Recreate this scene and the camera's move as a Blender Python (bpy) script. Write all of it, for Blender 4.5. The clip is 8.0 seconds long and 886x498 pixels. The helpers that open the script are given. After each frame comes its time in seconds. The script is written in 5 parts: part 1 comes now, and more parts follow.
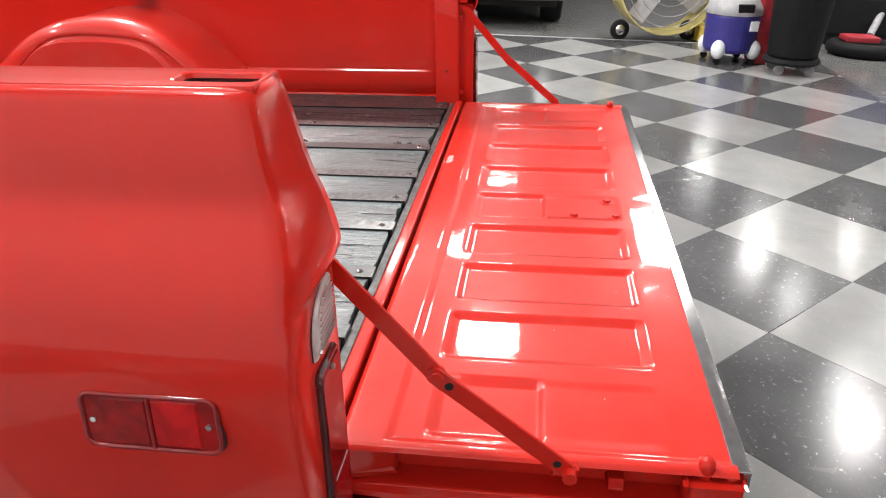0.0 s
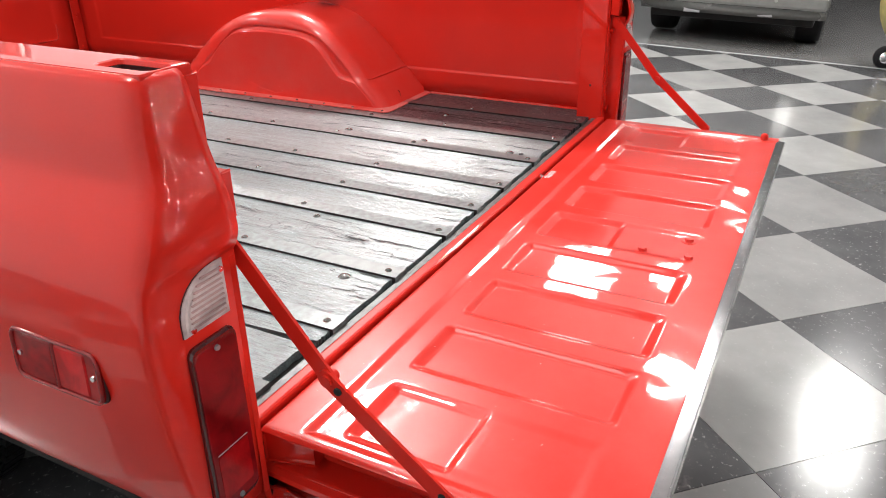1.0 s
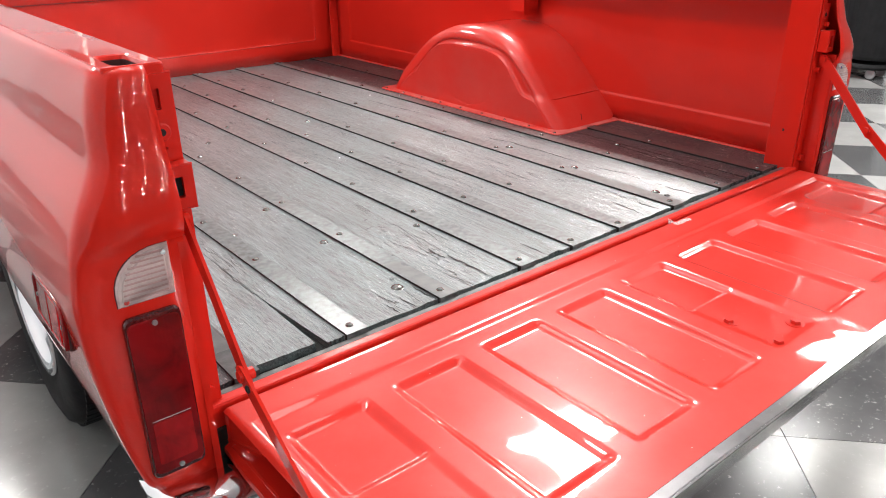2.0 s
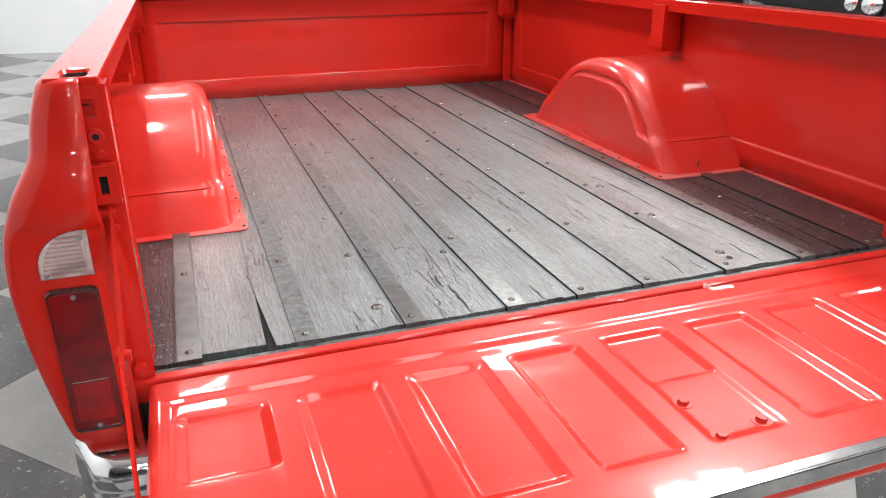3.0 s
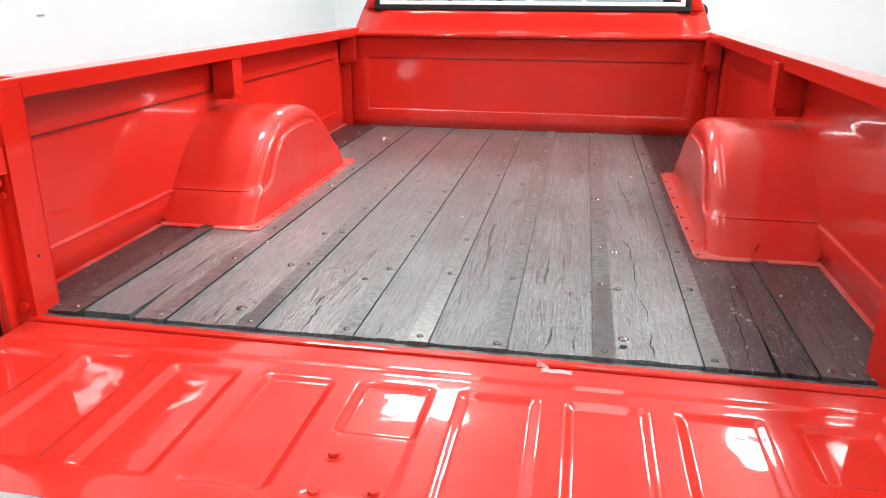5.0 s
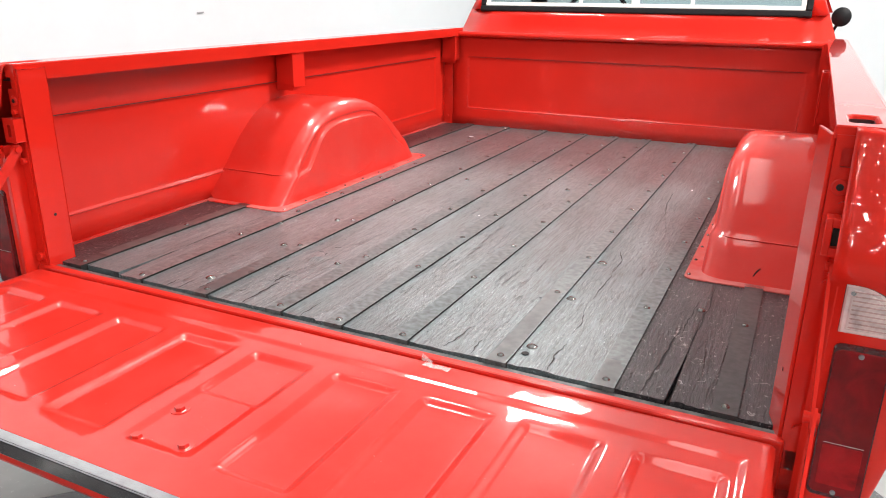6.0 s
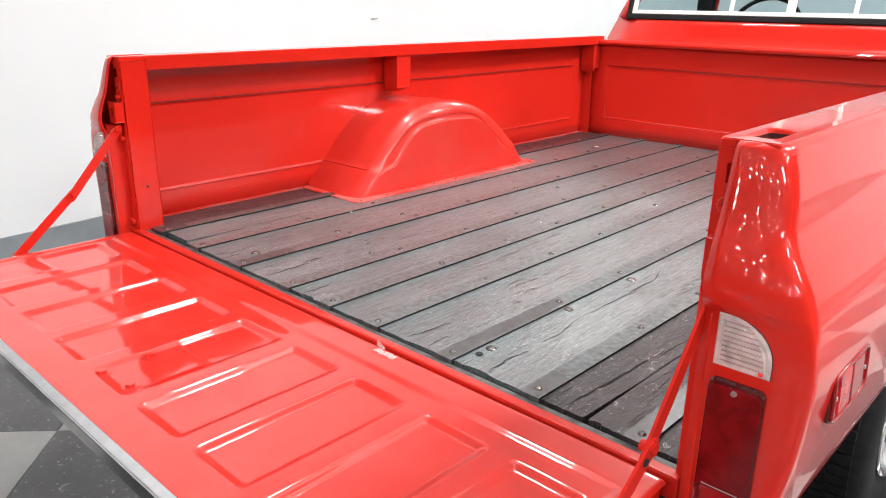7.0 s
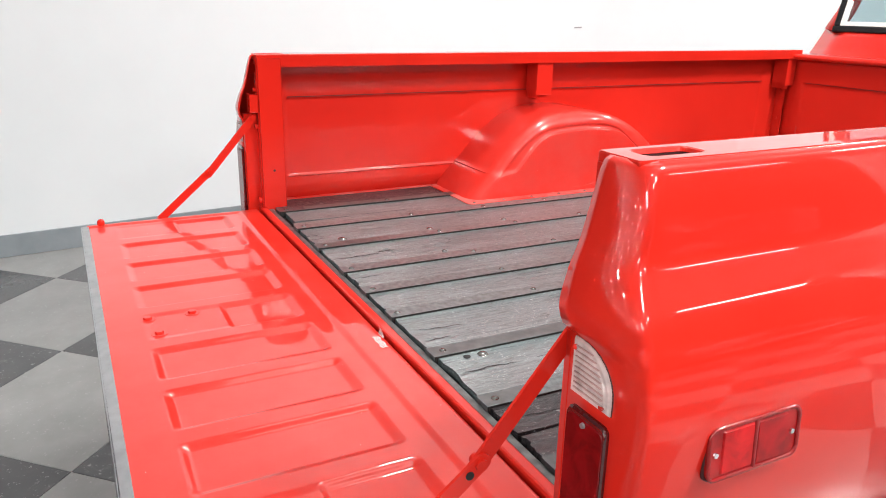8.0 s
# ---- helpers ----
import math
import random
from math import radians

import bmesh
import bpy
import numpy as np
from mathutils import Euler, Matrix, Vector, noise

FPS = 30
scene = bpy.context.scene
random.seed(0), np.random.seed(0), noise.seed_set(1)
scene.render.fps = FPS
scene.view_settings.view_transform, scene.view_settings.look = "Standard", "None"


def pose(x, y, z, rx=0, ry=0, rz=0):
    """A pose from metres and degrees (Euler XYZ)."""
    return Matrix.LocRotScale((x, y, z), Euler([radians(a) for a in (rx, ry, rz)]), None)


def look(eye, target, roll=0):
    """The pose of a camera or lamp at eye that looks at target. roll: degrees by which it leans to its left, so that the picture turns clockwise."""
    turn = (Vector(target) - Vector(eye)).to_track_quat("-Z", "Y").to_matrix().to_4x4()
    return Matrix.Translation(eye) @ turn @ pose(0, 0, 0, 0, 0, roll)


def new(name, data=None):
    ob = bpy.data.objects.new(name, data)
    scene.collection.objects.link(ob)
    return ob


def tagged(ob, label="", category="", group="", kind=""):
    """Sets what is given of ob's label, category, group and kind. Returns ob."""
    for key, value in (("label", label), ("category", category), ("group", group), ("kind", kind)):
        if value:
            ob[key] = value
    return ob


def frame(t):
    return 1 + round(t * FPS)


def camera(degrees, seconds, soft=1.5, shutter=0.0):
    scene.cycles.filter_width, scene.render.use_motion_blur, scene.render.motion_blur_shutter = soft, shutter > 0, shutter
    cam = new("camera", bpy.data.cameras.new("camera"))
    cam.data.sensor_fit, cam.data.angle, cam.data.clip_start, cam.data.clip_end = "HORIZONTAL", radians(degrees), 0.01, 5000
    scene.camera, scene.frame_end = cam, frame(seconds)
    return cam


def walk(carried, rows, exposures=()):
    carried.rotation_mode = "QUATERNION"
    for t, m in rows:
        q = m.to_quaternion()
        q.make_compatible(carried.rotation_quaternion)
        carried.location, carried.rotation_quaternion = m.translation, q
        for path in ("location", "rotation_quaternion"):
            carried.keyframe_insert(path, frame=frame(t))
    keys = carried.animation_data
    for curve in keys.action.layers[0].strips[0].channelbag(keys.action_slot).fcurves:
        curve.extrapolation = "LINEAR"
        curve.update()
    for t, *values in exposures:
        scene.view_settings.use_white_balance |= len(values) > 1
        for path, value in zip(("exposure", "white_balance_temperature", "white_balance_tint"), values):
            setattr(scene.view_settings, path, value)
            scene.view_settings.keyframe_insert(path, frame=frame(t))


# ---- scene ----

# ---- camera ----
# The truck's own frame: x across, y towards the cab, z up from the rear sill; it stands with a slight rake on the floor.
DROP = 0.0687
UP = Vector((0.0175, -0.0325, 1.0)).normalized()
TRUCK = UP.rotation_difference(Vector((0, 0, 1))).to_matrix().to_4x4() @ Matrix.Translation((0, 0, -DROP))
cam = camera(61.9, 8.0, soft=1.0)
PATH = [
    (0, (-1.571, -0.285, 1.416), (0.202, -0.044, 0.523), -1.0),
    (0.5, (-1.517, -0.459, 1.411), (0.188, 0.093, 0.523), -0.9),
    (1, (-1.438, -0.642, 1.408), (0.158, 0.195, 0.54), -0.9),
    (1.5, (-1.31, -0.805, 1.4), (0.098, 0.346, 0.569), -0.9),
    (2, (-1.149, -0.935, 1.399), (0.002, 0.482, 0.581), -0.7),
    (2.2, (-1.074, -0.986, 1.395), (-0.017, 0.512, 0.595), -0.6),
    (3.3, (-0.583, -1.219, 1.415), (-0.14, 0.584, 0.671), -0.2),
    (3.5, (-0.484, -1.236, 1.41), (-0.144, 0.596, 0.683), -0.1),
    (4, (-0.232, -1.287, 1.418), (-0.12, 0.603, 0.775), 0.1),
    (4.5, (0.003, -1.291, 1.42), (-0.056, 0.602, 0.775), 0.0),
    (4.7, (0.116, -1.296, 1.416), (-0.062, 0.587, 0.766), 0.1),
    (5.8, (0.72, -1.195, 1.407), (0.009, 0.557, 0.755), 0.6),
    (6, (0.819, -1.155, 1.407), (-0.004, 0.547, 0.755), 0.6),
    (6.5, (1.041, -1.046, 1.402), (-0.054, 0.497, 0.754), 0.6),
    (7, (1.235, -0.925, 1.4), (-0.058, 0.462, 0.764), 0.8),
    (7.5, (1.417, -0.777, 1.4), (-0.07, 0.399, 0.763), 1.0),
    (8, (1.541, -0.567, 1.4), (-0.15, 0.3, 0.775), 1.3),
]
walk(cam, [(t, TRUCK @ look(eye, target, roll)) for t, eye, target, roll in PATH])

# ---- world and lamps ----
world = bpy.data.worlds.new("world")
scene.world = world
world.use_nodes = True
world.node_tree.nodes["Background"].inputs[0].default_value = (0.9, 0.95, 1.0, 1)
world.node_tree.nodes["Background"].inputs[1].default_value = 0.02
scene.view_settings.exposure = 0.95
CEILING = 3.9


def panel_lamp(x, y, watts, sx=1.2, sy=0.6, z=CEILING - 0.06):
    data = bpy.data.lights.new("panel_lamp", "AREA")
    data.shape, data.size, data.size_y, data.energy, data.color = "RECTANGLE", sx, sy, watts, (1.0, 0.98, 0.95)
    ob = new("panel_lamp", data)
    ob.location = (x, y, z)
    return ob


def ceiling_fill(x, y, watts):
    """An unseen fill light facing up, added to brighten the ceiling."""
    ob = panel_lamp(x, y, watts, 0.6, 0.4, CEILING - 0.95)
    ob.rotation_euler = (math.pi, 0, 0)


for lx, ly, lw, size in ((2.5, 2.3, 145, 0.75), (2.2, 5.05, 46, 0.75), (-1.15, 5.4, 54, 0.8), (-1.22, 1.3, 36, 0.5), (4.1, 0.2, 32, 0.55), (6.0, 0.7, 9, 0.4), (8.0, 0.25, 8, 0.4),
                         (5.3, -4.0, 26, 0.3), (9.7, -4.0, 16, 0.3), (14.0, -3.9, 16, 0.3), (5.6, 1.5, 29, 0.8), (1.0, -3.8, 19, 0.2), (-1.6, -3.8, 8, 0.2), (1.0, -7.0, 8, 0.2)):
    panel_lamp(lx, ly, lw, size, size * 0.67)
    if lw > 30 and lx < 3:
        ceiling_fill(lx, ly, lw * 0.15)
for lx, lw in ((-0.45, 6), (0.45, 5)):
    panel_lamp(lx, 1.3, lw, 0.3, 2.2)
panel_lamp(6.3, 6.7, 42, 0.3, 2.2)
panel_lamp(6.2, -1.55, 70, 1.9, 0.5)

# ---- materials ----


def material(name):
    m = bpy.data.materials.new(name)
    m.use_nodes = True
    return m, m.node_tree.nodes, m.node_tree.links, m.node_tree.nodes["Principled BSDF"]


def setp(bsdf, **kw):
    for k, v in kw.items():
        bsdf.inputs[k.replace("_", " ")].default_value = v


def coords(nt, scale=(1, 1, 1)):
    n, l = nt.nodes, nt.links
    tc, mp = n.new("ShaderNodeTexCoord"), n.new("ShaderNodeMapping")
    mp.inputs["Scale"].default_value = scale
    l.new(tc.outputs["Object"], mp.inputs["Vector"])
    return mp.outputs["Vector"]


def noise_tex(nt, vec, scale, detail=4.0, rough=0.55, dist=0.0):
    t = nt.nodes.new("ShaderNodeTexNoise")
    t.inputs["Scale"].default_value, t.inputs["Detail"].default_value = scale, detail
    t.inputs["Roughness"].default_value, t.inputs["Distortion"].default_value = rough, dist
    nt.links.new(vec, t.inputs["Vector"])
    return t.outputs["Fac"]


def ramp(nt, fac, stops):
    r = nt.nodes.new("ShaderNodeValToRGB")
    e = r.color_ramp.elements
    e[0].position, e[0].color = stops[0][0], (*stops[0][1], 1)
    e[1].position, e[1].color = stops[-1][0], (*stops[-1][1], 1)
    for p, c in stops[1:-1]:
        q = e.new(p)
        q.color = (*c, 1)
    nt.links.new(fac, r.inputs["Fac"])
    return r.outputs["Color"]


def mix(nt, fac, a, b, mode="MIX"):
    m = nt.nodes.new("ShaderNodeMix")
    m.data_type, m.blend_type = "RGBA", mode
    for sock, v in ((m.inputs[0], fac), (m.inputs[6], a), (m.inputs[7], b)):
        if isinstance(v, bpy.types.NodeSocket):
            nt.links.new(v, sock)
        else:
            sock.default_value = (*v, 1) if isinstance(v, tuple) else v
    return m.outputs[2]


def bump(nt, bsdf, height, strength, distance, target="Normal", base=None):
    b = nt.nodes.new("ShaderNodeBump")
    b.inputs["Strength"].default_value, b.inputs["Distance"].default_value = strength, distance
    nt.links.new(height, b.inputs["Height"])
    if base is not None:
        nt.links.new(base, b.inputs["Normal"])
    nt.links.new(b.outputs["Normal"], bsdf.inputs[target])
    return b.outputs["Normal"]


def rough_map(nt, bsdf, fac, lo, hi):
    mr = nt.nodes.new("ShaderNodeMapRange")
    mr.inputs["To Min"].default_value, mr.inputs["To Max"].default_value = lo, hi
    nt.links.new(fac, mr.inputs["Value"])
    nt.links.new(mr.outputs["Result"], bsdf.inputs["Roughness"])


def simple(name, color, rough=0.5, metal=0.0, grain=40.0, vary=0.15, relief=0.0, **kw):
    m, n, l, b = material(name)
    setp(b, Metallic=metal, Roughness=rough, **kw)
    v = coords(m.node_tree)
    f = noise_tex(m.node_tree, v, grain)
    lo = tuple(c * (1 - vary) for c in color)
    hi = tuple(min(1, c * (1 + vary)) for c in color)
    l.new(ramp(m.node_tree, f, [(0.3, lo), (0.7, hi)]), b.inputs["Base Color"])
    g = noise_tex(m.node_tree, v, grain * 0.13, 3.0)
    rough_map(m.node_tree, b, g, max(0.02, rough * 0.75), min(1, rough * 1.3))
    if relief:
        l.new(bump(m.node_tree, b, f, 0.4, relief), b.inputs["Coat Normal"])
    return m


def red_paint(name, wave, coat=1.0, rough=0.32, gloss=0.010, ior=1.5, dust_veil=0.0, sheen=0.05):
    m, n, l, b = material(name)
    nt = m.node_tree
    v = coords(nt)
    big = noise_tex(nt, v, 2.5, 3.0)
    c = ramp(nt, big, [(0.3, (0.56, 0.0165, 0.0095)), (0.7, (0.63, 0.021, 0.0115))])
    if dust_veil:
        chip = ramp(nt, noise_tex(nt, v, 170.0, 2.0, 0.5), [(0.775, (0, 0, 0)), (0.80, (1, 1, 1))])
        c = mix(nt, chip, c, (0.62, 0.40, 0.36))
        c = mix(nt, ramp(nt, noise_tex(nt, v, 7.0, 5.0, 0.65), [(0.35, (0, 0, 0)), (0.75, (dust_veil, dust_veil, dust_veil))]), c, (0.52, 0.22, 0.20))
    l.new(c, b.inputs["Base Color"])
    setp(b, Roughness=rough, Coat_Weight=coat, Coat_Roughness=gloss, Coat_IOR=ior, Specular_IOR_Level=sheen)
    rough_coat = n.new("ShaderNodeMapRange")
    rough_coat.inputs["To Min"].default_value, rough_coat.inputs["To Max"].default_value = gloss * 0.6, gloss * 2.0
    l.new(noise_tex(nt, v, 11.0, 5.0, 0.7), rough_coat.inputs["Value"])
    l.new(rough_coat.outputs["Result"], b.inputs["Coat Roughness"])
    peel = noise_tex(nt, v, 260.0, 2.0)
    dent = noise_tex(nt, v, 5.0, 1.5, 0.4, 0.2)
    a = bump(nt, b, dent, 0.5, wave, "Coat Normal")
    bump(nt, b, peel, 0.02, 0.0004, "Coat Normal", a)
    if dust_veil and wave > 0.004:
        fine = noise_tex(nt, v, 13.0, 1.0, 0.4, 0.5)
        bump(nt, b, fine, 0.4, 0.0011, "Coat Normal", a)
    bump(nt, b, dent, 0.4, wave)
    return m


RED = red_paint("red_paint", 0.0010, ior=1.42)
# The gate's pale mix also puts a faint veil of reflection into its colour.
RED_GATE = red_paint("red_gate_paint", 0.0070, gloss=0.030, ior=1.5, dust_veil=0.08, sheen=0.12)
RED_INNER = red_paint("red_inner_paint", 0.0030, 0.7, 0.38, 0.05, 1.5, sheen=0.15)
RED_TUB = red_paint("red_tub_paint", 0.0030, 0.85, 0.42, 0.055, 1.5, 0.10, 0.2)
RED_BEAD = red_paint("red_bead_paint", 0.0010, 1.0, 0.3, 0.04, 1.6, 0.06, 0.3)
RED_WORN = red_paint("worn_red_paint", 0.0030, 0.4, 0.5, 0.12, 1.5, 0.75, 0.2)


def wood(name, dark=1.0, gloss=0.6, wear=0.68, tint=(1.0, 1.0, 1.0)):
    m, n, l, b = material(name)
    nt = m.node_tree
    oi, tc = n.new("ShaderNodeObjectInfo"), n.new("ShaderNodeTexCoord")
    off, comb = n.new("ShaderNodeVectorMath"), n.new("ShaderNodeCombineXYZ")
    off.operation = "MULTIPLY_ADD"
    l.new(oi.outputs["Random"], comb.inputs[0])
    l.new(oi.outputs["Random"], comb.inputs[1])
    off.inputs[1].default_value = (37.0, 53.0, 0.0)
    l.new(comb.outputs[0], off.inputs[0])
    l.new(tc.outputs["Object"], off.inputs[2])

    def along(k):
        mp = n.new("ShaderNodeMapping")
        mp.inputs["Scale"].default_value = (1.0, k, 1.0)
        l.new(off.outputs[0], mp.inputs["Vector"])
        return mp.outputs[0]

    def near(value, half, soft):
        """1 away from the middle of a noise, 0 in a thin winding line along it."""
        d, ab = n.new("ShaderNodeMath"), n.new("ShaderNodeMath")
        d.operation, d.inputs[1].default_value, ab.operation = "SUBTRACT", 0.5, "ABSOLUTE"
        l.new(value, d.inputs[0])
        l.new(d.outputs[0], ab.inputs[0])
        return ramp(nt, ab.outputs[0], [(half, (0, 0, 0)), (soft, (1, 1, 1))])

    fibre = noise_tex(nt, along(0.05), 420.0, 3.0, 0.6, 0.2)
    grain = noise_tex(nt, along(0.035), 170.0, 4.0, 0.6, 0.35)
    split = noise_tex(nt, along(0.07), 24.0, 4.0, 0.6, 0.4)
    where = noise_tex(nt, along(0.5), 5.0, 3.0, 0.6)
    blot = noise_tex(nt, along(0.6), 4.0, 6.0, 0.7)
    flake = noise_tex(nt, along(0.24), 190.0, 4.0, 0.65, 0.5)
    wavy = noise_tex(nt, along(0.30), 16.0, 3.0, 0.6)
    patch = ramp(nt, where, [(0.52, (1, 1, 1)), (0.59, (0, 0, 0))])
    cracks = mix(nt, 1.0, near(split, 0.0015, 0.005), patch, "LIGHTEN")
    # hair cracks in the old paint, in most places
    hair = mix(nt, 1.0, near(noise_tex(nt, along(0.10), 75.0, 3.0, 0.6, 0.6), 0.006, 0.03), ramp(nt, blot, [(0.66, (1, 1, 1)), (0.74, (0.4, 0.4, 0.4))]), "LIGHTEN")
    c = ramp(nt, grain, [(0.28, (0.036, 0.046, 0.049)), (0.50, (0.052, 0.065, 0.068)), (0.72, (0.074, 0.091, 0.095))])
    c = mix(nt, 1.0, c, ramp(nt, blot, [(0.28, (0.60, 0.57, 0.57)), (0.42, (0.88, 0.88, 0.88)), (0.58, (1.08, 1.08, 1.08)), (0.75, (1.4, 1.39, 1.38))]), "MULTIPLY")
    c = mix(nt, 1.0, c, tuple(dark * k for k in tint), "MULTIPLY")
    c = mix(nt, 1.0, c, ramp(nt, flake, [(0.26, (0.40, 0.40, 0.40)), (0.40, (1, 1, 1)), (0.64, (1.0, 1.0, 1.0)), (0.74, (1.5, 1.5, 1.5))]), "MULTIPLY")
    speck = ramp(nt, noise_tex(nt, along(0.35), 330.0, 3.0, 0.7, 0.8), [(0.61, (0, 0, 0)), (0.68, (0.85, 0.85, 0.85))])
    c = mix(nt, mix(nt, 1.0, speck, ramp(nt, blot, [(0.42, (0.15, 0.15, 0.15)), (0.58, (1, 1, 1))]), "MULTIPLY"), c, tuple(0.30 * dark * k for k in tint))
    lines = near(noise_tex(nt, along(0.06), 120.0, 3.0, 0.6, 0.3), 0.006, 0.035)
    c = mix(nt, 1.0, c, mix(nt, 1.0, lines, (0.45, 0.45, 0.45), "ADD"), "MULTIPLY")
    c = mix(nt, hair, (0.012, 0.012, 0.012), c)
    c = mix(nt, cracks, (0.006, 0.006, 0.006), c)
    scratch = ramp(nt, noise_tex(nt, along(0.6), 55.0, 3.0, 0.75, 2.0), [(wear, (0, 0, 0)), (wear + 0.06, (0.6, 0.6, 0.6))])
    l.new(mix(nt, scratch, c, (0.45, 0.45, 0.45)), b.inputs["Base Color"])
    rough_map(nt, b, flake, 0.30, 0.52)
    setp(b, Coat_Roughness=0.20, Coat_IOR=1.56)
    for sock, low, top in (("Coat Weight", gloss * 0.65, gloss), ("Specular IOR Level", gloss * 0.6, gloss * 0.9)):
        mr = n.new("ShaderNodeMapRange")
        mr.inputs["From Min"].default_value, mr.inputs["From Max"].default_value = 0.34, 0.58
        mr.inputs["To Min"].default_value, mr.inputs["To Max"].default_value = low, top
        l.new(mix(nt, 1.0, mix(nt, 0.5, blot, flake), cracks, "MULTIPLY"), mr.inputs["Value"])
        l.new(mr.outputs["Result"], b.inputs[sock])
    for sock in ("Normal", "Coat Normal"):
        a = bump(nt, b, wavy, 0.5, 0.0035, sock)
        a = bump(nt, b, fibre, 0.6, 0.0010, sock, a)
        a = bump(nt, b, grain, 0.5, 0.0008, sock, a)
        a = bump(nt, b, flake, 0.9, 0.0026, sock, a)
        a = bump(nt, b, hair, 0.6, 0.0018, sock, a)
        bump(nt, b, cracks, 0.9, 0.004, sock, a)
    return m


WOOD = wood("weathered_board", 1.22, 1.0, tint=(0.93, 1.06, 1.06))
# Darker scuffed wood; on the right its colour also holds the side wall's shade.
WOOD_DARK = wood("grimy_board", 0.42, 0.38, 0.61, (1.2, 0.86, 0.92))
# Outermost strips: darker, with the right side wall's shade in the colour.
STRIP_DARK = simple("dark_and_shaded_strip", (0.030, 0.029, 0.030), 0.45, 0.0, 70, 0.6, 0.0012, Coat_Weight=0.4, Coat_Roughness=0.24)
STRIP = simple("painted_strip", (0.070, 0.086, 0.088), 0.42, 0.0, 70, 0.6, 0.0010, Coat_Weight=0.75, Coat_Roughness=0.24, Specular_IOR_Level=0.5)
BARE = simple("bare_steel", (0.115, 0.116, 0.116), 0.42, 0.7, 40, 0.2, 0.0003)
SILL = simple("dark_sill_metal", (0.085, 0.087, 0.087), 0.42, 0.3, 40, 0.6, 0.002)
BOLT = simple("worn_bolt", (0.16, 0.158, 0.154), 0.22, 0.8, 140, 0.6)
BLACK = simple("black_rubber", (0.011, 0.011, 0.012), 0.62, 0.0, 60, 0.3, 0.0008, Specular_IOR_Level=0.15)
# Underbody black, also used to colour in the shade of gaps and recesses.
SHADOW_BLACK = simple("shade_and_underbody_black", (0.008, 0.008, 0.008), 0.8)
# Dark red for gaskets, and for shade coloured into creases and the stake pocket.
SHADE_GASKET = simple("dark_red_shade_and_gasket", (0.05, 0.004, 0.004), 0.6)
CHROME = simple("chrome", (0.82, 0.83, 0.85), 0.08, 1.0, 20, 0.04)
ALLOY = simple("bright_trim", (0.52, 0.52, 0.53), 0.13, 1.0, 30, 0.15, 0.0004)
WHITE_TRIM = simple("white_window_frame", (0.78, 0.77, 0.72), 0.3, 0.0, 20, 0.05)
WALL = simple("white_wall_paint", (0.71, 0.75, 0.77), 0.55, 0.0, 3.0, 0.015, 0.0004)
CEIL = simple("ceiling_paint", (0.74, 0.75, 0.76), 0.8, 0.0, 3.0, 0.03)
# Dark colour that stands for the dim, unlit depth of the hall.
DARK_WALL = simple("unlit_hall_dark", (0.06, 0.06, 0.065), 0.7, 0.0, 2.0, 0.3)
BASE = simple("grey_baseboard", (0.22, 0.25, 0.27), 0.4, 0.0, 8, 0.1)
YELLOW = simple("yellow_plastic", (0.62, 0.46, 0.08), 0.4, 0.0, 20, 0.15)
FAN_YELLOW = simple("dusty_yellow_metal", (0.50, 0.42, 0.16), 0.35, 0.0, 12, 0.25)
BLUE = simple("blue_plastic", (0.035, 0.03, 0.20), 0.35, 0.0, 15, 0.15)
GREY_PL = simple("grey_plastic", (0.34, 0.34, 0.35), 0.4, 0.0, 15, 0.15)
GREY_MET = simple("grey_metal", (0.25, 0.25, 0.26), 0.4, 0.4, 15, 0.2)
BLACK_PL = simple("black_plastic", (0.008, 0.008, 0.009), 0.6, 0.0, 15, 0.3, Specular_IOR_Level=0.2)
DARK_RED = simple("dull_red_plastic", (0.32, 0.02, 0.03), 0.45, 0.0, 15, 0.2)
SILVER_CAR = simple("silver_car_paint", (0.17, 0.173, 0.166), 0.25, 0.3, 30, 0.05, 0.0, Coat_Weight=0.8, Coat_Roughness=0.05)
BLACK_CAR = simple("black_car_paint", (0.01, 0.01, 0.012), 0.2, 0.0, 30, 0.1, 0.0, Coat_Weight=1.0, Coat_Roughness=0.03)


